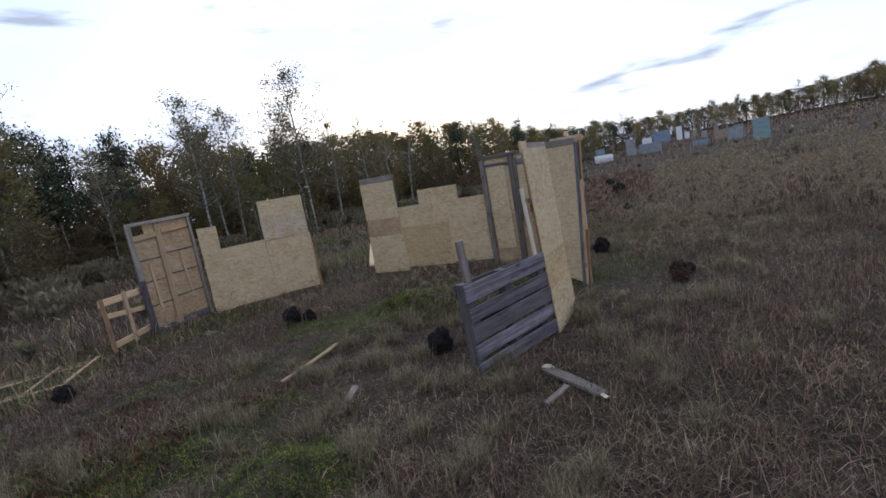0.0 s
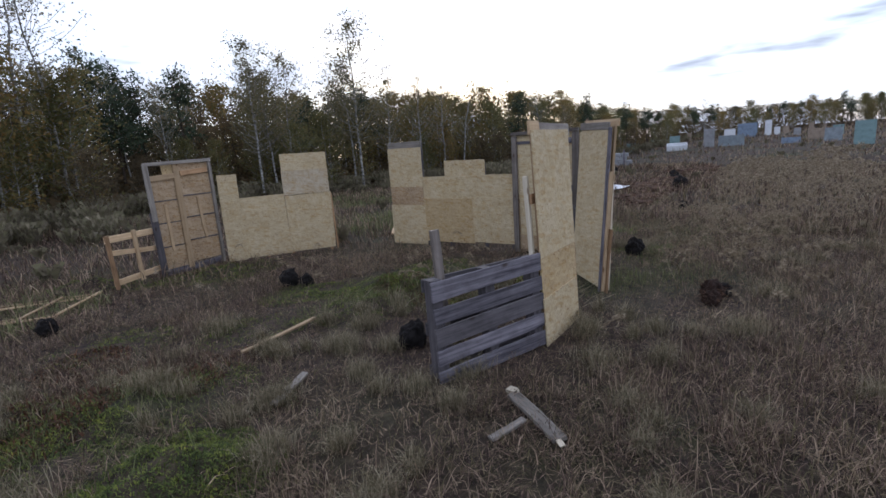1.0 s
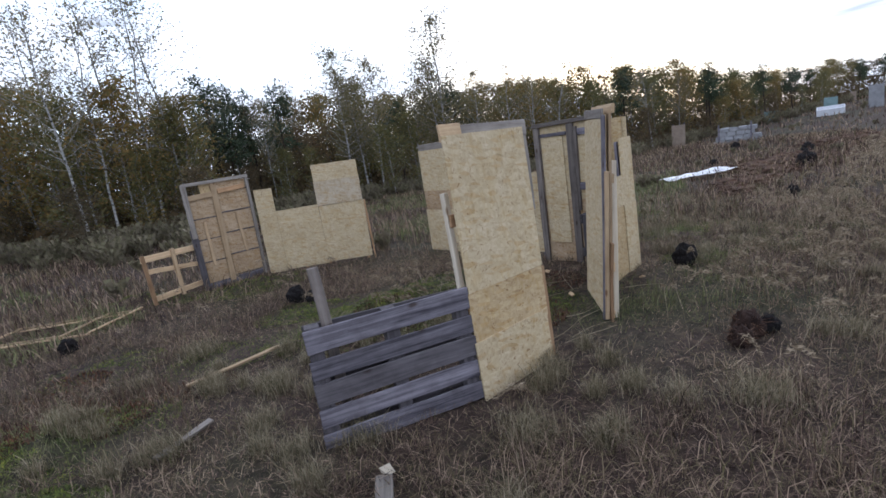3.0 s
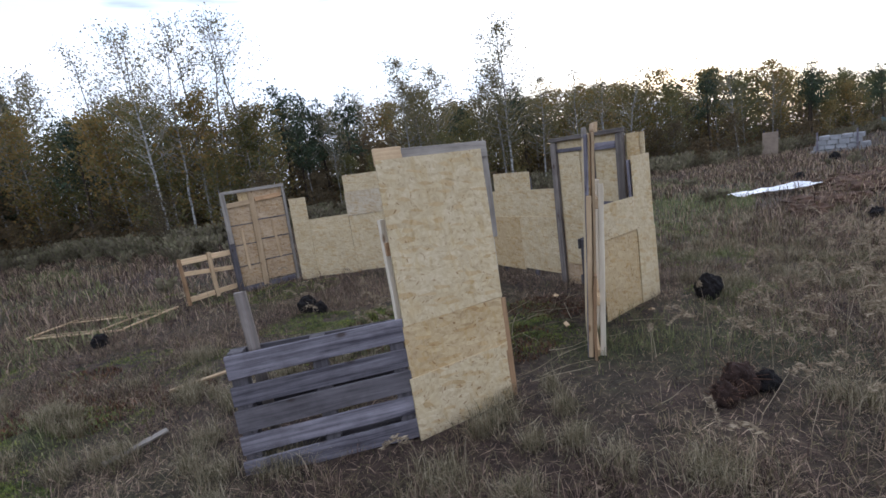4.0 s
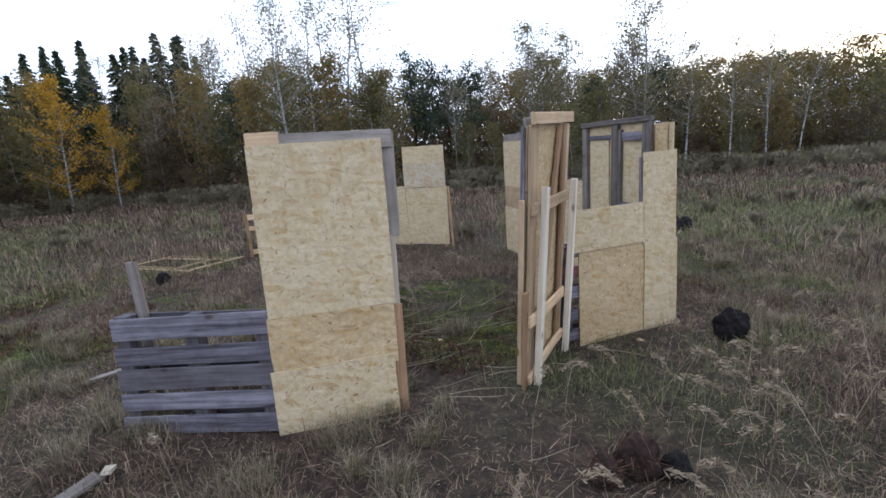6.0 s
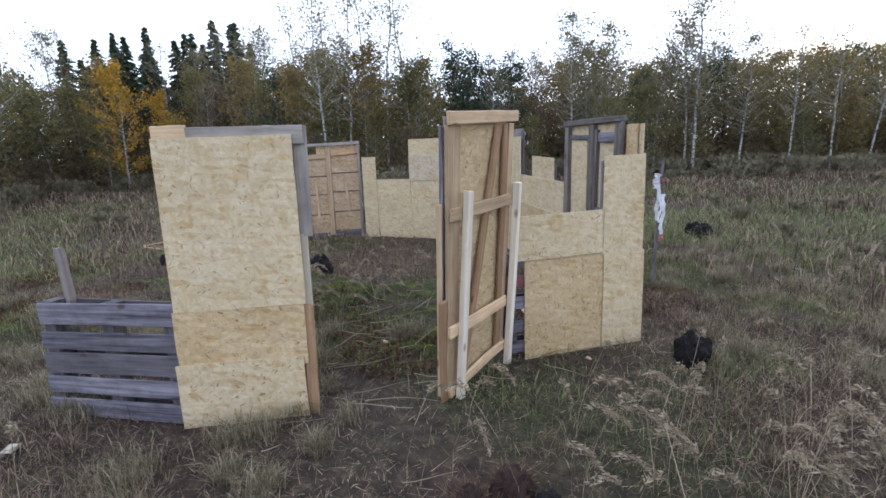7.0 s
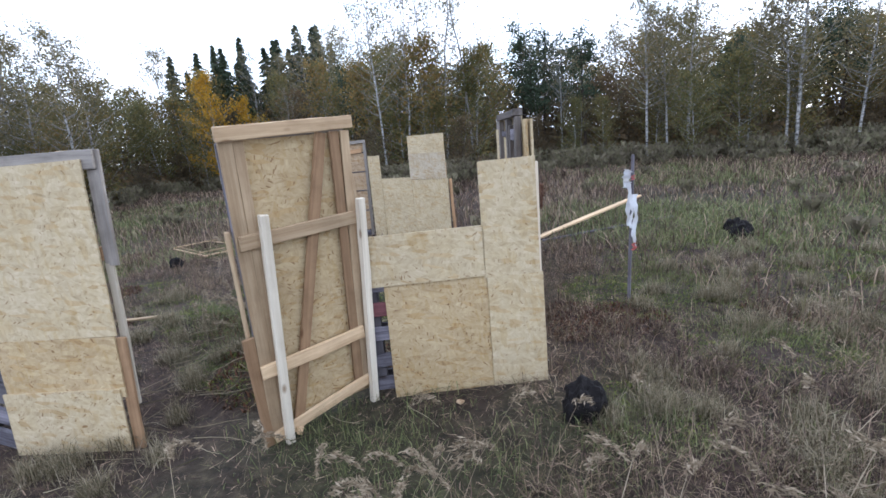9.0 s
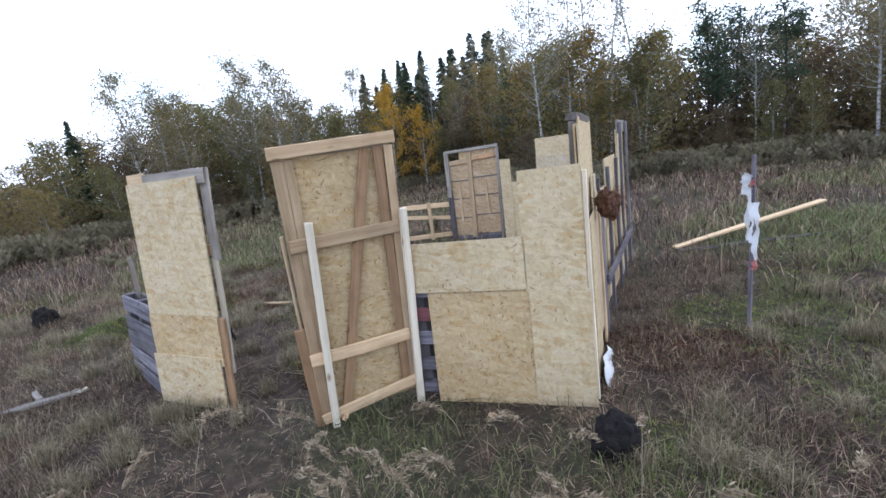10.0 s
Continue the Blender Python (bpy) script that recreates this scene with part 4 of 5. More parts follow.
EDGE = [(-112, 16), (-96, 15), (-90, 18), (-74, 22), (-62, 24), (-54, 33), (-46, 33), (-38, 27), (-30, 21), (-20, 20), (-12, 25), (-6, 26), (0, 26), (8, 27), (18, 28.5), (25, 30), (32, 32), (40, 41), (47, 56), (53, 80), (60, 98), (92, 108)]
MASS = [(-112, 3), (-98, 4.2), (-90, 5.5), (-84, 8.0), (-75, 8.6), (-67, 8.2), (-60, 7.4), (-55, 7.6), (-48, 8.4), (-40, 9.4), (-30, 9.2), (-22, 9.6), (-15, 8.6), (-8, 8.2), (0, 8.1), (5, 7.6), (13, 7.1), (20, 6.7), (27, 6.5), (32, 6.1), (37, 5.2), (42, 3.9), (47, 3.0), (54, 2.6), (66, 2.3), (72, 2.5), (80, 3.4), (92, 3.2)]


def edge_at(az):
    return float(np.interp(az, *zip(*EDGE)))


def mass_at(az):
    return float(np.interp(az, *zip(*MASS)))


def plan_at(az, d, ox=4.0, oy=1.0):
    return ox + d * math.sin(radians(az)), oy + d * math.cos(radians(az))


def wood():
    B, S, P = "autumn birch with olive and rusty leaves at the wood's edge", "dark green spruce among the birches", "dark pine with a ragged crown"
    full = [broadleaf("birch_tree", 10 + i, B, LEAF_BIRCH, start=0.10, limbs=66, per=62, spread=0.27, size=0.115, trunk=0.06, fat=1.15) for i in range(4)]
    airy = [broadleaf("birch_tree", 30 + i, "tall thin birch with sparse leaves against the sky", LEAF_THIN, start=0.36, limbs=58, per=25, spread=0.18, size=0.060, trunk=0.055, fat=0.8) for i in range(3)]
    yellow = [broadleaf("birch_tree", 40, "small birch in bright yellow autumn leaf", LEAF_YELLOW, start=0.14, limbs=56, per=52, size=0.12, fat=1.1)]
    stout = [broadleaf("birch_tree", 80 + i, "tall birch with a fuller crown that stands above the wood", LEAF_THIN, start=0.30, limbs=62, per=58, spread=0.20, size=0.074, trunk=0.075, fat=0.95) for i in range(2)]
    thicket = [broadleaf("alder_bush", 50 + i, "brown leafy thicket bush at the wood's edge", LEAF_BROWN, start=0.02, limbs=64, per=46, spread=0.30, size=0.13, bark=BARK_DARK, trunk=0.05, fat=1.3) for i in range(3)]
    firs = [spruce(60 + i, S) for i in range(3)]
    pines = [pine(70 + i, P) for i in range(2)]
    used = set()

    def plant(kinds, x, y, h, r, wide=1.0):
        src = kinds[int(r.integers(len(kinds)))]
        s = h / 10
        m = pose(x, y, float(ground_z(x, y)) - 0.05, r.normal(0, 1.5), r.normal(0, 1.5), r.uniform(0, 360)) @ Matrix.Diagonal((s * wide, s * wide, s, 1))
        if src.name in used:
            copy_thing(src, m @ Matrix.Diagonal((*src.scale, 1)).inverted())
        else:
            used.add(src.name)
            src.matrix_basis = m

    r = np.random.default_rng(5)
    # trees that stand out on the skyline: bearing, rise, distance
    seen_a = [(-29, 17.1, 21.5), (-26.6, 16.3, 22.5), (-24.5, 17.5, 24), (-22.5, 19.2, 23), (-19.8, 17.8, 24), (-2.1, 12.6, 25.5), (1.4, 11.4, 26), (-0.3, 10.5, 26), (9.8, 15.0, 26.7), (17.4, 9.2, 28), (20.4, 9.2, 28), (22.7, 8.7, 29), (29.8, 8.1, 40), (33.2, 6.8, 33), (6.0, 8.8, 27), (13.5, 8.8, 28), (9.0, 10.5, 27)]
    for az, el, d in seen_a:
        plant(stout if -3 < az < 14 else airy, *plan_at(az, d, 4.16, 0.5), 1.75 + d * math.tan(radians(el)), r, 1.05)
    for az, el, d in [(-41.1, 13.6, 39), (-45.4, 12.6, 41), (-48.9, 12.7, 41), (-51.5, 12.2, 42), (-43.0, 11.8, 40)]:
        plant(firs, *plan_at(az, d, 4.16, 0.5), 1.75 + d * math.tan(radians(el)), r)
    for az, el, d in [(-8.6, 10.2, 27), (-15.5, 11.4, 29), (-13.8, 10.8, 30), (-11.5, 9.8, 30)]:
        plant(pines, *plan_at(az, d, 4.16, 0.5), 1.75 + d * math.tan(radians(el)), r)
    for az, el, d in [(-71.9, 13, 26), (-70.2, 11.5, 25), (-67.3, 12.6, 23.5), (-65.6, 11, 25), (-38.5, 14.8, 28), (-36.0, 15.6, 27)]:
        plant(stout if az < -60 else airy, *plan_at(az, d, 6.71, 1.67), 1.75 + d * math.tan(radians(el)), r, 1.05)
    for az, el, d in [(-59.0, 10.8, 40), (-57.6, 9.4, 42), (-56.2, 11.3, 40), (-55.0, 10.0, 42), (-53.8, 11.6, 41), (-52.7, 10.2, 39), (-51.6, 11.3, 40), (-49.9, 11.5, 41), (-49.0, 10.2, 43), (-48.1, 12.3, 39), (-46.8, 11.2, 42), (-45.5, 13.7, 40), (-44.0, 13.4, 41), (-42.6, 11.6, 41)]:
        plant(firs, *plan_at(az, d, 6.71, 1.67), 1.75 + d * math.tan(radians(el)), r, 1.1)
    plant(yellow, *plan_at(-55.7, 31.5, 6.71, 1.67), 6.6, r)
    plant(yellow, *plan_at(-52.0, 31, 6.71, 1.67), 5.0, r)
    for az, el, d in [(-85.6, 11.7, 25), (-84.0, 10.5, 25), (-81.6, 9.7, 25)]:
        plant(stout, *plan_at(az, d, 8.35, 3.47), 1.75 + d * math.tan(radians(el)), r, 1.05)
    # the wood itself, in uneven rows
    for row in range(4):
        az = -112.0
        while az < 92:
            d = edge_at(az) + row * 2.6 + r.normal(0, 0.9)
            top = 1.75 + d * math.tan(radians(mass_at(az)))
            x, y = plan_at(az, d)
            pick = r.random()
            if row == 0:
                if pick < 0.55:
                    plant(thicket, x, y, max(1.6, top * r.uniform(0.30, 0.55)), r, 1.3)
                elif pick < 0.62 and az < -38:
                    plant(firs, x, y, top * r.uniform(0.6, 1.0), r)
                else:
                    plant(full, x, y, max(2.0, top * r.uniform(0.55, 0.9)), r, 1.1)
            else:
                h = max(2.5, top * (r.uniform(0.78, 1.06) if -18 < az < -2 else r.uniform(0.88, 1.16)) - max(0.0, float(ground_z(x, y))))
                if pick < (0.52 if az < 6 else 0.46):
                    plant(full, x, y, h, r, 1.15 if h < 7 else 0.95)
                elif pick < (0.62 if az < 6 else 0.52):
                    plant(thicket, x, y, h * 0.75, r, 1.2)
                elif pick < (0.76 if az < 6 else 0.90):
                    plant(firs if az < -38 and r.random() < 0.6 else pines, x, y, h * r.uniform(1.0, 1.10), r, 1.1)
                elif pick < (0.86 if az < 6 else 0.95):
                    plant(stout, x, y, h * r.uniform(1.05, 1.22), r)
                else:
                    plant(airy, x, y, h * 1.18, r)
            az += math.degrees((1.75 if d < 60 else 2.6) * r.uniform(0.7, 1.3) / d)
    # thick backing deep in the wood
    az = -112.0
    while az < 92:
        d = edge_at(az) + 13.5 + r.normal(0, 1.0)
        x, y = plan_at(az, d)
        tall = 1.75 + (0.84 if az < -12 else 0.98) * d * math.tan(radians(mass_at(az))) - max(0.0, float(ground_z(x, y)))
        plant(thicket, x, y, max(2.2, tall), r, 1.5 if az < 42 else 2.6)
        az += math.degrees(2.3 * r.uniform(0.7, 1.3) / d)
    # slim pale trunks along the edge
    az = -100.0
    while az < 45:
        d = edge_at(az) + r.uniform(-0.6, 1.5)
        plant(airy, *plan_at(az, d), 1.75 + d * math.tan(radians(mass_at(az))) * r.uniform(0.85, 1.12), r, 0.9)
        az += math.degrees(13.0 * r.uniform(0.4, 1.7) / d)

    # undergrowth below and behind the trees
    r = np.random.default_rng(6)
    n = 130000
    az = r.uniform(-112, 92, n)
    d = np.interp(az, *zip(*EDGE)) + r.uniform(0.2, 20, n) ** 1.0
    tall = 1.0 + 0.94 * d * np.tan(np.radians(np.interp(az, *zip(*MASS))))
    deep = np.clip((d - np.interp(az, *zip(*EDGE))) / 9, 0.12, 1)
    z = r.random(n) ** 1.2 * (0.5 + 0.70 * tall * deep)
    c = np.column_stack([4 + d * np.sin(np.radians(az)), 1 + d * np.cos(np.radians(az)), z])
    v, f = cards(r, c, 0.18)
    tagged(new("undergrowth", mesh_of("undergrowth", v, f, LEAF_BROWN)), "dense brown and olive undergrowth filling the wood", "undergrowth", kind="stuff")


wood()


BRUSH = leafy("grey_brush", [(0.0, (0.095, 0.078, 0.056)), (0.45, (0.175, 0.148, 0.098)), (0.75, (0.165, 0.155, 0.085)), (1.0, (0.33, 0.275, 0.195))], 0.7, 0.3, 0.4)


def brush():
    """Low shrubs and weeds, thick before the wood and thin over the field."""
    r = np.random.default_rng(21)
    spots = []
    for i in range(900):
        az = r.uniform(-110, 60)
        d = edge_at(az) - abs(r.normal(0, 2.2)) + 0.8
        spots.append((*plan_at(az, d), r.uniform(0.35, 0.95)))
    for i in range(170):
        az = r.uniform(-110, 85)
        d = 9 + (min(edge_at(az), 60) - 9) * r.random() ** 0.6
        spots.append((*plan_at(az, d), r.uniform(0.15, 0.35)))
    cs, way = [], []
    for x, y, h in spots:
        n = int(70 + 90 * h)
        q = r.random(n)
        a = r.uniform(0, 6.28, n)
        rad = h * 0.65 * q ** 0.7 * r.random(n) ** 0.4
        cs.append(np.column_stack([x + rad * np.cos(a), y + rad * np.sin(a), float(ground_z(x, y)) + h * q]))
        way.append(np.column_stack([np.cos(a) * 0.5, np.sin(a) * 0.5, np.ones(n)]))
    v, f = cards(r, np.concatenate(cs), 0.075, 1.4, np.concatenate(way))
    tagged(new("brush", mesh_of("brush", v, f, BRUSH)), "low grey-brown brush and weeds before the wood", "brush", kind="stuff")


brush()


# ---- grass, reeds and moss ----
# darkest stops paint shaded gaps, palest ones highlights, besides the blades' own browns
GRASS = leafy("dry_grass_blades", [(0.0, (0.012, 0.008, 0.007)), (0.24, (0.048, 0.029, 0.024)), (0.40, (0.155, 0.100, 0.076)), (0.52, (0.43, 0.315, 0.22)), (0.60, (0.074, 0.047, 0.036)), (0.76, (0.130, 0.114, 0.050)), (0.88, (0.34, 0.25, 0.165)), (1.0, (0.74, 0.60, 0.42))], 0.74, 0.28, 0.9)
REED = leafy("pale_reed", [(0.0, (0.14, 0.105, 0.070)), (0.6, (0.265, 0.21, 0.14)), (1.0, (0.42, 0.345, 0.245))], 1.0, 0.35)
# patch noise puts lump highlights and dark pockets into the moss colour
MOSS = leafy("green_moss", [(0.0, (0.014, 0.018, 0.007)), (0.3, (0.045, 0.062, 0.016)), (0.55, (0.105, 0.132, 0.026)), (0.8, (0.20, 0.215, 0.038)), (1.0, (0.32, 0.30, 0.055))], 0.5, 0.2, 6.0)
FRESH = leafy("fresh_grass", [(0.0, (0.068, 0.080, 0.033)), (0.6, (0.155, 0.168, 0.064)), (1.0, (0.31, 0.295, 0.145))], 0.8, 0.3)
STRAWY = leafy("straw_blades", [(0.0, (0.07, 0.065, 0.03)), (0.5, (0.18, 0.145, 0.085)), (1.0, (0.42, 0.36, 0.25))], 1.0, 0.3)
RUST = leafy("rusty_moss", [(0.0, (0.030, 0.016, 0.010)), (0.6, (0.085, 0.042, 0.022)), (1.0, (0.18, 0.080, 0.04))], 0.8, 0.2)


def blades(r, x, y, length, width, lean, lift=0.0):
    """Bent blades with a base, a knee and a tip each."""
    n = len(x)
    a = r.uniform(0, 2 * np.pi, n)
    base = np.column_stack([x, y, ground_z(x, y) - 0.01 + lift])
    way = np.column_stack([np.cos(a), np.sin(a), np.zeros(n)])
    side = np.column_stack([-np.sin(a + r.normal(0, 0.6, n)), np.cos(a), np.zeros(n)]) * (width * 0.5)[:, None]
    up = np.array([0, 0, 1.0])
    l1, l2 = np.cos(lean)[:, None], np.sin(lean)[:, None]
    knee = base + (up * l1 + way * l2) * (length * 0.55)[:, None]
    b2 = np.clip(lean + r.uniform(0.3, 1.3, n), 0, 2.2)
    tip = knee + (up * np.cos(b2)[:, None] + way * np.sin(b2)[:, None]) * (length * 0.45)[:, None]
    v = np.stack([base - side, base + side, knee + side * 0.8, knee - side * 0.8, tip], 1).reshape(-1, 3)
    k = np.arange(n)[:, None] * 5
    f = np.concatenate([k + np.array([0, 1, 2]), k + np.array([0, 2, 3]), k + np.array([3, 2, 4])])
    return v, f


PATH_XY = [(0.0, 0.0), (2.2, 0.35), (4.2, 0.55), (5.5, 1.0), (6.7, 1.7), (7.6, 2.5), (8.35, 3.5)]


def trodden(x, y):
    """Worn ground between and in front of the walls, 0 to 1."""
    a = np.exp(-(((x - 4.7) / 1.0) ** 2 + ((y - 4.5) / 1.3) ** 2))
    b = np.exp(-(((x - 4.2) / 1.3) ** 2 + ((y - 6.2) / 1.5) ** 2))
    c = np.exp(-(((x - 6.0) / 0.9) ** 2 + ((y - 4.9) / 0.6) ** 2))
    d = 0.35 * np.exp(-(((x - 4.0) / 1.5) ** 2 + ((y - 3.2) / 0.6) ** 2))
    return np.clip(a + b + c + d, 0, 1)


def scatter(r, n, x0, x1, y0, y1):
    x, y = r.uniform(x0, x1, n), r.uniform(y0, y1, n)
    keep = r.random(n) < 0.25 + 0.95 * clump_a(x, y) * (0.4 + 0.9 * clump_b(x, y))
    return x[keep], y[keep]


MOSS_SPOTS = [(3.5, 5.55, 0.35), (4.45, 5.8, 0.5), (4.6, 5.1, 0.4), (3.3, 4.9, 0.3), (2.9, 6.1, 0.45), (3.75, 4.85, 0.4), (0.6, 3.15, 0.5), (-0.8, 4.5, 0.5), (0.3, 4.35, 0.7), (2.4, 5.4, 0.5), (3.2, 6.5, 0.6), (4.2, 5.05, 0.55), (-0.95, 9.5, 0.5), (1.0, 8.95, 0.8), (-0.3, 9.0, 0.4), (1.95, 6.7, 0.5), (6.6, 8.0, 0.8), (-1.9, 0.95, 0.8), (0.2, 2.75, 0.5), (6.95, 5.7, 0.35), (7.1, 11.0, 0.8), (3.97, 6.8, 0.5), (-2.2, 6.0, 0.8), (8.2, 8.6, 0.7), (-0.4, 3.9, 0.6), (1.2, 5.6, 0.5), (2.6, 6.6, 0.5), (-0.1, 6.0, 0.5), (-3.0, 2.2, 0.9), (-2.6, 3.6, 0.7), (-4.0, 5.0, 1.0), (-3.6, 0.3, 0.8), (7.6, 7.0, 0.5), (8.6, 9.6, 0.8), (6.2, 9.4, 0.6)]


def mossy(x, y):
    m = np.zeros(len(x))
    for cx, cy, s in MOSS_SPOTS:
        m = np.maximum(m, np.exp(-((((x - cx) / 1.2) ** 2 + (y - cy) ** 2) / (0.8 * s) ** 2)))
    return m


def grass():
    r = np.random.default_rng(11)
    pieces = []
    # low mat round the walls and the way
    x, y = scatter(r, 270000, -3.5, 11.5, 0.2, 9.8)
    keep = r.random(len(x)) < (1 - 0.35 * trodden(x, y)) * (1 - 1.3 * mossy(x, y))
    x, y = x[keep], y[keep]
    worn = trodden(x, y)
    length = r.uniform(0.05, 0.17, len(x)) * (0.55 + 0.9 * clump_b(x, y)) * (1 - 0.35 * worn)
    pieces.append(blades(r, x, y, length, r.uniform(0.003, 0.007, len(x)), np.abs(r.normal(0.95, 0.4, len(x))) + 0.3 * worn))
    # fallen straws, one sliver each
    n = 190000
    x, y = r.uniform(-3.5, 11.5, n), r.uniform(0.2, 9.8, n)
    keep = (r.random(n) < 0.35 + 0.8 * clump_a(x * 1.7, y * 1.7)) & (r.random(n) < (1 - 1.3 * mossy(x, y)) * (1 - 0.30 * trodden(x, y)))
    x, y = x[keep], y[keep]
    n = len(x)
    a, tip = r.uniform(0, 6.28, n), np.abs(r.normal(0.25, 0.35, n))
    base = np.column_stack([x, y, ground_z(x, y) + r.uniform(0.0, 0.05, n)])
    way = np.column_stack([np.cos(a) * np.cos(tip), np.sin(a) * np.cos(tip), np.sin(tip)]) * (r.uniform(0.03, 0.13, n))[:, None]
    side = np.column_stack([-np.sin(a), np.cos(a), r.normal(0, 0.5, n)]) * r.uniform(0.0010, 0.0024, n)[:, None]
    pieces.append((np.stack([base - side, base + side, base + way], 1).reshape(-1, 3), np.arange(3 * n).reshape(n, 3)))
    # tussocks whose blades arch outwards
    n = 6800
    cx, cy = r.uniform(-4, 12, n), r.uniform(0.4, 10.5, n)
    keep = (clump_b(cx, cy) + r.normal(0, 0.12, n) > 0.38) & (r.random(n) < 1 - 0.8 * trodden(cx, cy)) & (mossy(cx, cy) < 0.22)
    cx, cy = cx[keep], cy[keep]
    big = r.uniform(0.6, 1.35, len(cx))
    many = (50 * big).astype(int)
    who = np.repeat(np.arange(len(cx)), many)
    x, y = cx[who] + r.normal(0, 0.045, len(who)) * big[who], cy[who] + r.normal(0, 0.045, len(who)) * big[who]
    pieces.append(blades(r, x, y, r.uniform(0.08, 0.26, len(who)) * big[who], r.uniform(0.0018, 0.0046, len(who)), np.abs(r.normal(0.80, 0.42, len(who)))))
    # middle distance
    x, y = scatter(r, 260000, -20, 26, -3, 32)
    far = np.hypot(x - 4, y - 3)
    keep = (far > 6.0) & (far < 34)
    x, y, far = x[keep], y[keep], far[keep]
    pieces.append(blades(r, x, y, r.uniform(0.16, 0.46, len(x)) * (0.5 + 0.9 * clump_b(x, y)), 0.005 + 0.0009 * far, np.abs(r.normal(0.5, 0.3, len(x)))))
    # greener meadow before the wood
    n = 90000
    az, d = np.radians(np.where(r.random(n) < 0.55, r.uniform(-8, 34, n), r.uniform(-82, -42, n))), r.uniform(8.0, 24.0, n)
    x, y = 5 + d * np.sin(az), 2 + d * np.cos(az)
    keep = clump_b(x * 0.6, y * 0.6) + r.normal(0, 0.15, n) > 0.46
    x, y, d = x[keep], y[keep], d[keep]
    tagged(new("meadow_grass", mesh_of("meadow_grass", *blades(r, x, y, r.uniform(0.10, 0.34, len(x)), 0.004 + 0.0008 * d, np.abs(r.normal(0.6, 0.3, len(x)))), FRESH)), "olive meadow grass spread before the wood", "grass", kind="stuff")
    # far field
    x, y = scatter(r, 90000, -45, 110, -15, 75)
    far = np.hypot(x - 4, y - 3)
    keep = far > 28
    x, y, far = x[keep], y[keep], far[keep]
    pieces.append(blades(r, x, y, r.uniform(0.2, 0.55, len(x)), 0.0011 * far, np.abs(r.normal(0.45, 0.3, len(x)))))
    for piece in pieces:
        tagged(new("dry_grass", mesh_of("dry_grass", *piece, GRASS)), "matted dry brown autumn grass", "grass", kind="stuff")

    # moss cushions
    r = np.random.default_rng(12)
    xs, ys, ls = [], [], []
    for cx, cy, s in MOSS_SPOTS:
        n = int((64000 if (cx, cy) in ((0.6, 3.15), (2.9, 6.1)) else 17000) * s * s)
        a, q = r.uniform(0, 6.28, n), np.sqrt(r.random(n))
        x, y = cx + s * q * np.cos(a) * 1.25, cy + s * q * np.sin(a)
        keep = clump_a(x, y) + r.normal(0, 0.15, n) > 0.32
        xs.append(x[keep]), ys.append(y[keep]), ls.append(0.03 * np.clip(1.6 * clump_a(x[keep] * 3.1, y[keep] * 3.1) - 0.25, 0, 1))
    x, y, l = np.concatenate(xs), np.concatenate(ys), np.concatenate(ls)
    tagged(new("moss", mesh_of("moss", *blades(r, x, y, r.uniform(0.014, 0.036, len(x)), r.uniform(0.004, 0.009, len(x)), np.abs(r.normal(0.8, 0.4, len(x))), l), MOSS)), "bright green moss cushions among the dry grass", "moss", kind="stuff")
    # fresh green blades and a few pale tussocks
    xs, ys = [], []
    for cx, cy, s, n in ((7.07, 5.35, 0.30, 1300), (6.62, 8.74, 0.7, 1500), (2.36, 5.64, 0.6, 1500), (-0.85, 4.3, 0.7, 1500), (0.3, 4.0, 0.9, 1200), (7.7, 7.0, 1.0, 1700), (8.6, 5.6, 0.9, 1700), (6.4, 4.7, 0.9, 1200), (3.3, 5.4, 0.5, 900), (5.4, 4.6, 0.6, 700), (9.2, 8.0, 1.4, 2400), (-2.0, 3.4, 1.0, 1300)):
        xs.append(r.normal(cx, s * 0.6, n)), ys.append(r.normal(cy, s * 0.45, n))
    x, y = np.concatenate(xs), np.concatenate(ys)
    keep = clump_a(x * 1.4, y * 1.4) + r.normal(0, 0.12, len(x)) > 0.36
    x, y = x[keep], y[keep]
    tagged(new("green_grass", mesh_of("green_grass", *blades(r, x, y, r.uniform(0.06, 0.20, len(x)), r.uniform(0.003, 0.006, len(x)), np.abs(r.normal(0.45, 0.3, len(x)))), FRESH)), "fresh green grass blades among the dry grass", "grass", kind="stuff")
    xs, ys = [], []
    small = [(r.uniform(6.6, 12.5), r.uniform(3.6, 10.5), r.uniform(0.03, 0.07)) for i in range(120)] + [(r.uniform(-3.5, 4.8), r.uniform(1.4, 5.5), r.uniform(0.03, 0.07)) for i in range(130)]
    for cx, cy, s in (*small, (-0.35, 3.35, 0.17), (-0.22, 3.22, 0.12), (6.95, 6.1, 0.09), (7.9, 5.7, 0.11), (8.3, 6.4, 0.12), (7.5, 7.3, 0.12), (9.0, 6.9, 0.13), (8.1, 7.9, 0.14), (0.9, 5.9, 0.12), (2.6, 3.4, 0.10), (3.6, 3.0, 0.10), (6.2, 3.2, 0.10), (5.0, 2.7, 0.10)):
        n = int(6500 * s)
        xs.append(r.normal(cx, s, n)), ys.append(r.normal(cy, s, n))
    x, y = np.concatenate(xs), np.concatenate(ys)
    tagged(new("straw_tussocks", mesh_of("straw_tussocks", *blades(r, x, y, r.uniform(0.10, 0.25, len(x)), r.uniform(0.002, 0.0042, len(x)), np.abs(r.normal(0.4, 0.3, len(x)))), STRAWY)), "straw-coloured tussocks with green bases", "grass", kind="stuff")
    xs, ys = [], []
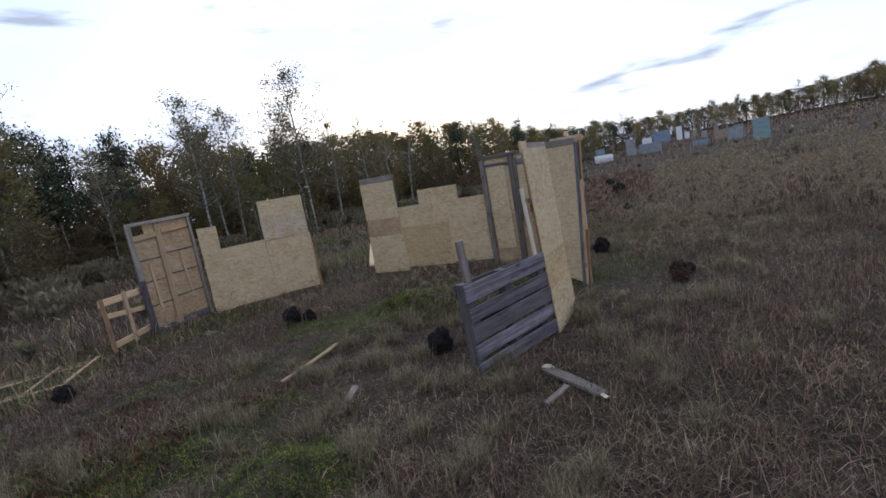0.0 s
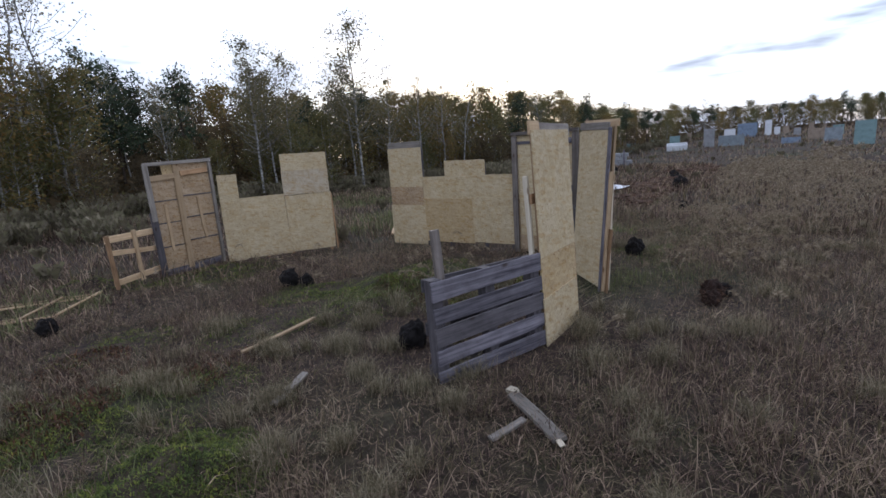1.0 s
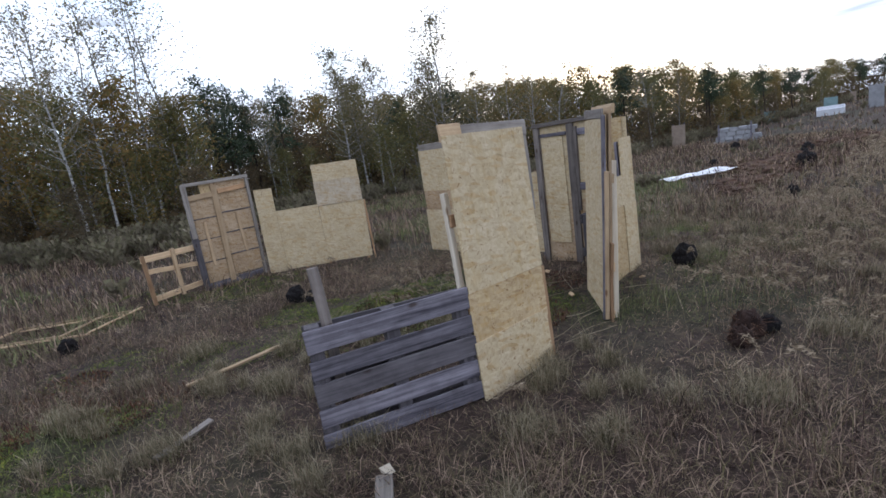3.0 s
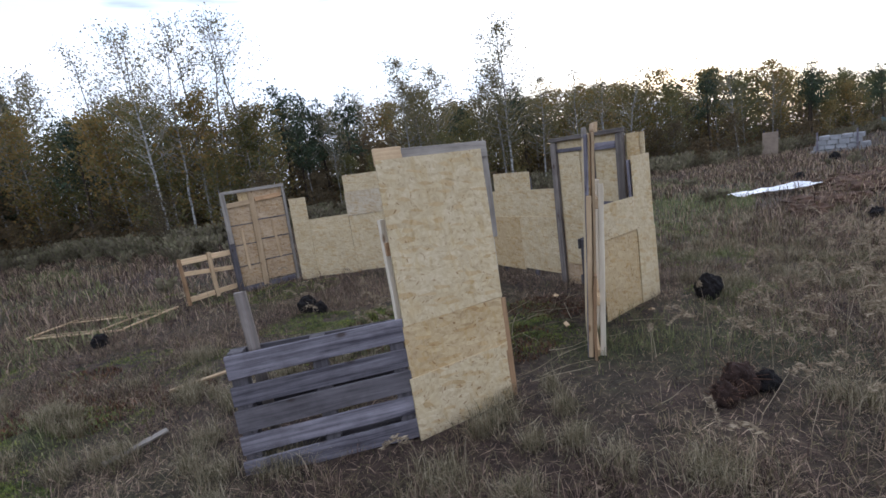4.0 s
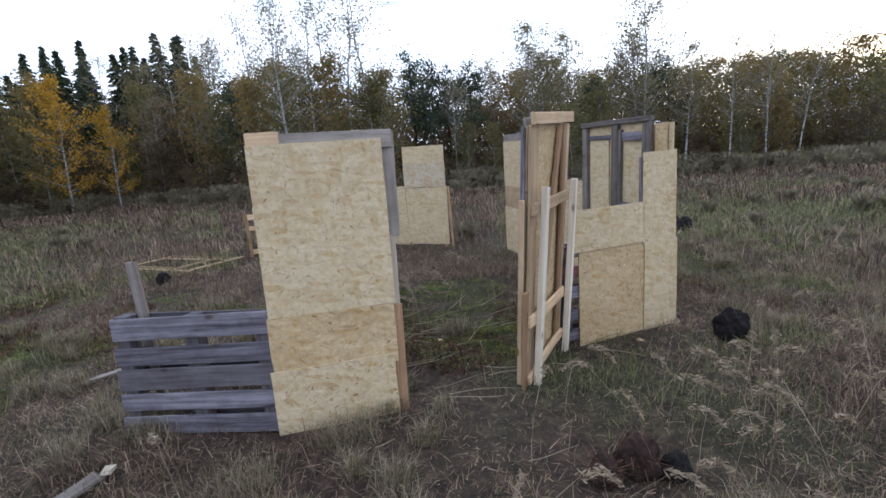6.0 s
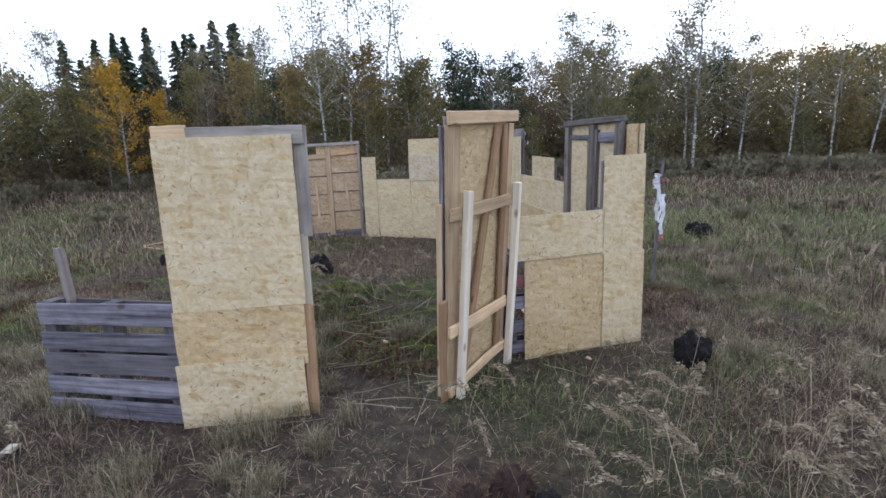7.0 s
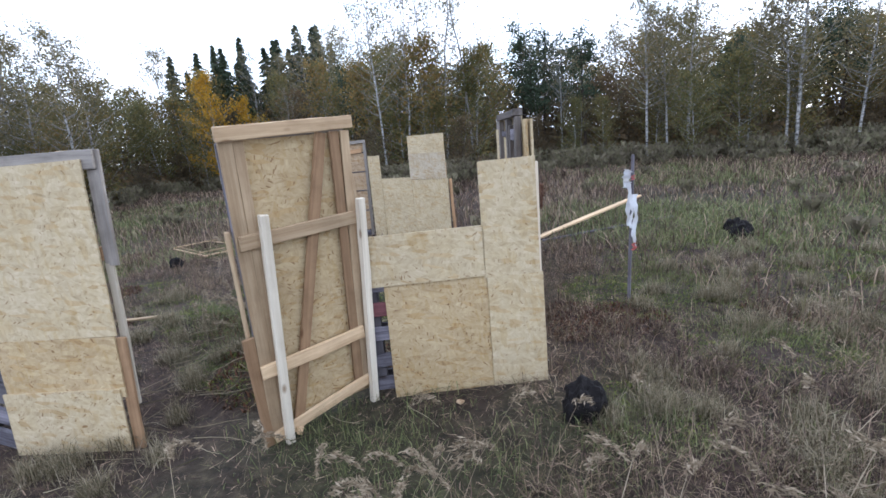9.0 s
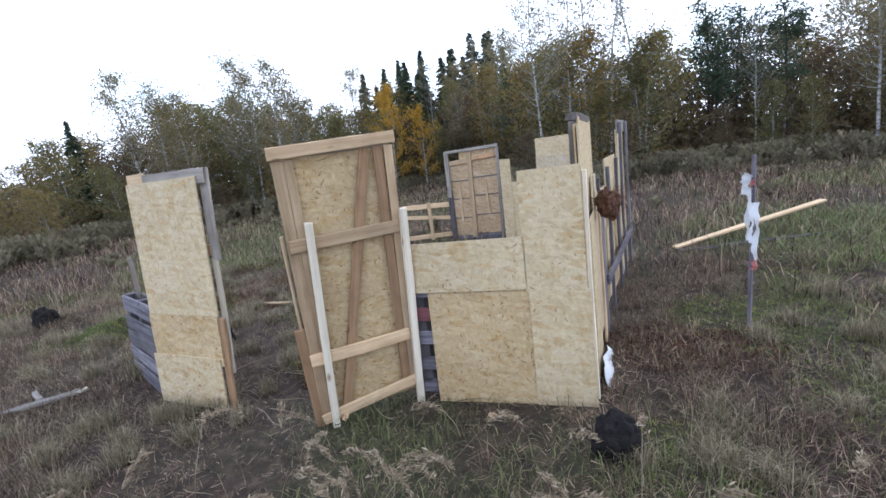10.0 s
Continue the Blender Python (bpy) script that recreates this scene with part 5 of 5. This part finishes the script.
    for cx, cy, s in ((0.45, 4.95, 0.45), (-0.1, 4.75, 0.5), (0.55, 4.55, 0.35), (-0.9, 5.0, 0.4), (-0.6, 4.2, 0.3), (3.0, 5.65, 0.45), (5.0, 5.9, 0.5), (4.3, 4.95, 0.5), (3.6, 5.25, 0.4), (-2.2, 5.6, 0.5), (6.5, 7.2, 0.4), (-0.3, 5.6, 0.4), (1.2, 4.9, 0.3), (-0.45, 4.4, 0.6), (-2.6, 6.6, 0.6), (6.08, 6.95, 0.5), (-3.1, 7.0, 0.6), (7.73, 7.79, 0.3)):
        n = int(6000 * s * s)
        a, q = r.uniform(0, 6.28, n), np.sqrt(r.random(n))
        xs.append(cx + s * q * np.cos(a)), ys.append(cy + s * q * np.sin(a))
    x, y = np.concatenate(xs), np.concatenate(ys)
    tagged(new("rusty_moss", mesh_of("rusty_moss", *blades(r, x, y, r.uniform(0.03, 0.09, len(x)), r.uniform(0.008, 0.016, len(x)), np.abs(r.normal(0.5, 0.3, len(x)))), RUST)), "rust-red dead moss patches", "moss", kind="stuff")


def dead_stalks():
    """Broken stalks and twigs strewn on the worn ground between the walls."""
    r = np.random.default_rng(17)
    pieces = []
    for i in range(150):
        x, y = r.normal(3.9, 0.75), r.normal(5.0, 0.65)
        a, long, lift = r.normal(0.5, 0.7), r.uniform(0.12, 0.55), r.uniform(0.0, 0.10)
        u = np.linspace(0, 1, 5)
        px, py = x + long * u * math.cos(a) + 0.05 * long * np.sin(u * 3 + i), y + long * u * math.sin(a) + 0.06 * long * np.cos(u * 4 + i)
        pieces.append(tube(np.column_stack([px, py, ground_z(px, py) + 0.03 + lift * u]), np.linspace(0.0038, 0.0015, 5), 4))
    tagged(new("dead_stalks", mesh_of("dead_stalks", *joined(pieces), STRAWY)), "broken dry stalks strewn on trodden ground", "stalks", kind="stuff")


def reeds():
    """Tall pale stalks that bow under feathery heads."""
    r = np.random.default_rng(13)
    spots = [(5.75, 4.15, 0.16, 7), (6.2, 3.7, 0.6, 24), (6.9, 3.5, 0.6, 16), (5.6, 3.0, 0.4, 6), (3.0, 5.2, 0.25, 16), (3.5, 5.6, 0.25, 12), (1.4, 6.7, 0.5, 9), (1.9, 7.4, 0.4, 6), (7.6, 3.9, 0.7, 8), (6.6, 2.7, 0.6, 10), (8.6, 5.0, 0.9, 18), (4.6, 2.5, 0.5, 4), (9.0, 6.3, 0.9, 22)]
    px, py = [], []
    for x, y, s, n in spots:
        px.append(r.normal(x, s, n)), py.append(r.normal(y, s * 0.7, n))
    n = 9000
    x, y = r.uniform(6.6, 30, n), r.uniform(-4, 15, n)
    keep = (clump_b(x, y) + 0.25 * (clump_a(x * 0.7, y * 0.7) - 0.5) > 0.45) & (y < 0.5 + 0.62 * x)
    px.append(x[keep]), py.append(y[keep])
    px, py = np.concatenate(px), np.concatenate(py)
    keep = ~((px > 5.1) & (px < 6.7) & (py > 4.35) & (py < 6.2)) & ~((px > 2.2) & (px < 4.5) & (py > 2.8) & (py < 4.1))
    for cx, cy in PATH_XY:
        keep &= np.hypot(px - cx, py - cy) > 0.85
    px, py = px[keep], py[keep]
    v, f, k = [], [], 0
    for x, y in zip(px, py):
        far = math.hypot(x - 6, y - 3)
        h, a = r.uniform(0.28, 0.62), r.normal(0.5, 0.9)
        w = 0.0013 + 0.00022 * far
        way = np.array([math.cos(a), math.sin(a), 0])
        side = np.array([-math.sin(a), math.cos(a), 0])
        z0 = float(ground_z(x, y)) - 0.02
        bow = r.uniform(0.25, 0.85)
        curve = [np.array([x, y, z0]) + np.array([0, 0, h]) * s + way * h * bow * s ** 2.4 for s in (0, 0.35, 0.7, 1.0)]
        for i in range(3):
            v += [curve[i] - side * w, curve[i] + side * w, curve[i + 1] + side * w * 0.8, curve[i + 1] - side * w * 0.8]
            f.append((k, k + 1, k + 2, k + 3))
            k += 4
        n = 70 if far < 6 else 13
        size = 0.0155 if far < 6 else 0.013 + 0.0021 * far
        for i in range(n):
            s = i / n
            c = curve[3] + (way * 0.75 + np.array([0, 0, 0.45 - 0.75 * s])) * s * 0.21 + r.normal(0, 0.009 * (1.3 - s) + 0.0006 * far, 3)
            d = way * r.uniform(0.4, 1) + np.array([0, 0, r.uniform(-0.6, 0.4)]) + side * r.normal(0, 0.5)
            d = d / np.linalg.norm(d) * size * r.uniform(0.8, 1.6)
            e = np.cross(d, r.normal(0, 1, 3))
            e = e / (np.linalg.norm(e) + 1e-9) * size * 0.28
            v += [c - d, c - e, c + d, c + e]
            f.append((k, k + 1, k + 2, k + 3))
            k += 4
    tagged(new("reed_grass", mesh_of("reed_grass", v, f, REED)), "tall pale reed grass with feathery drooping heads", "reed grass", kind="stuff")


grass()
dead_stalks()
reeds()
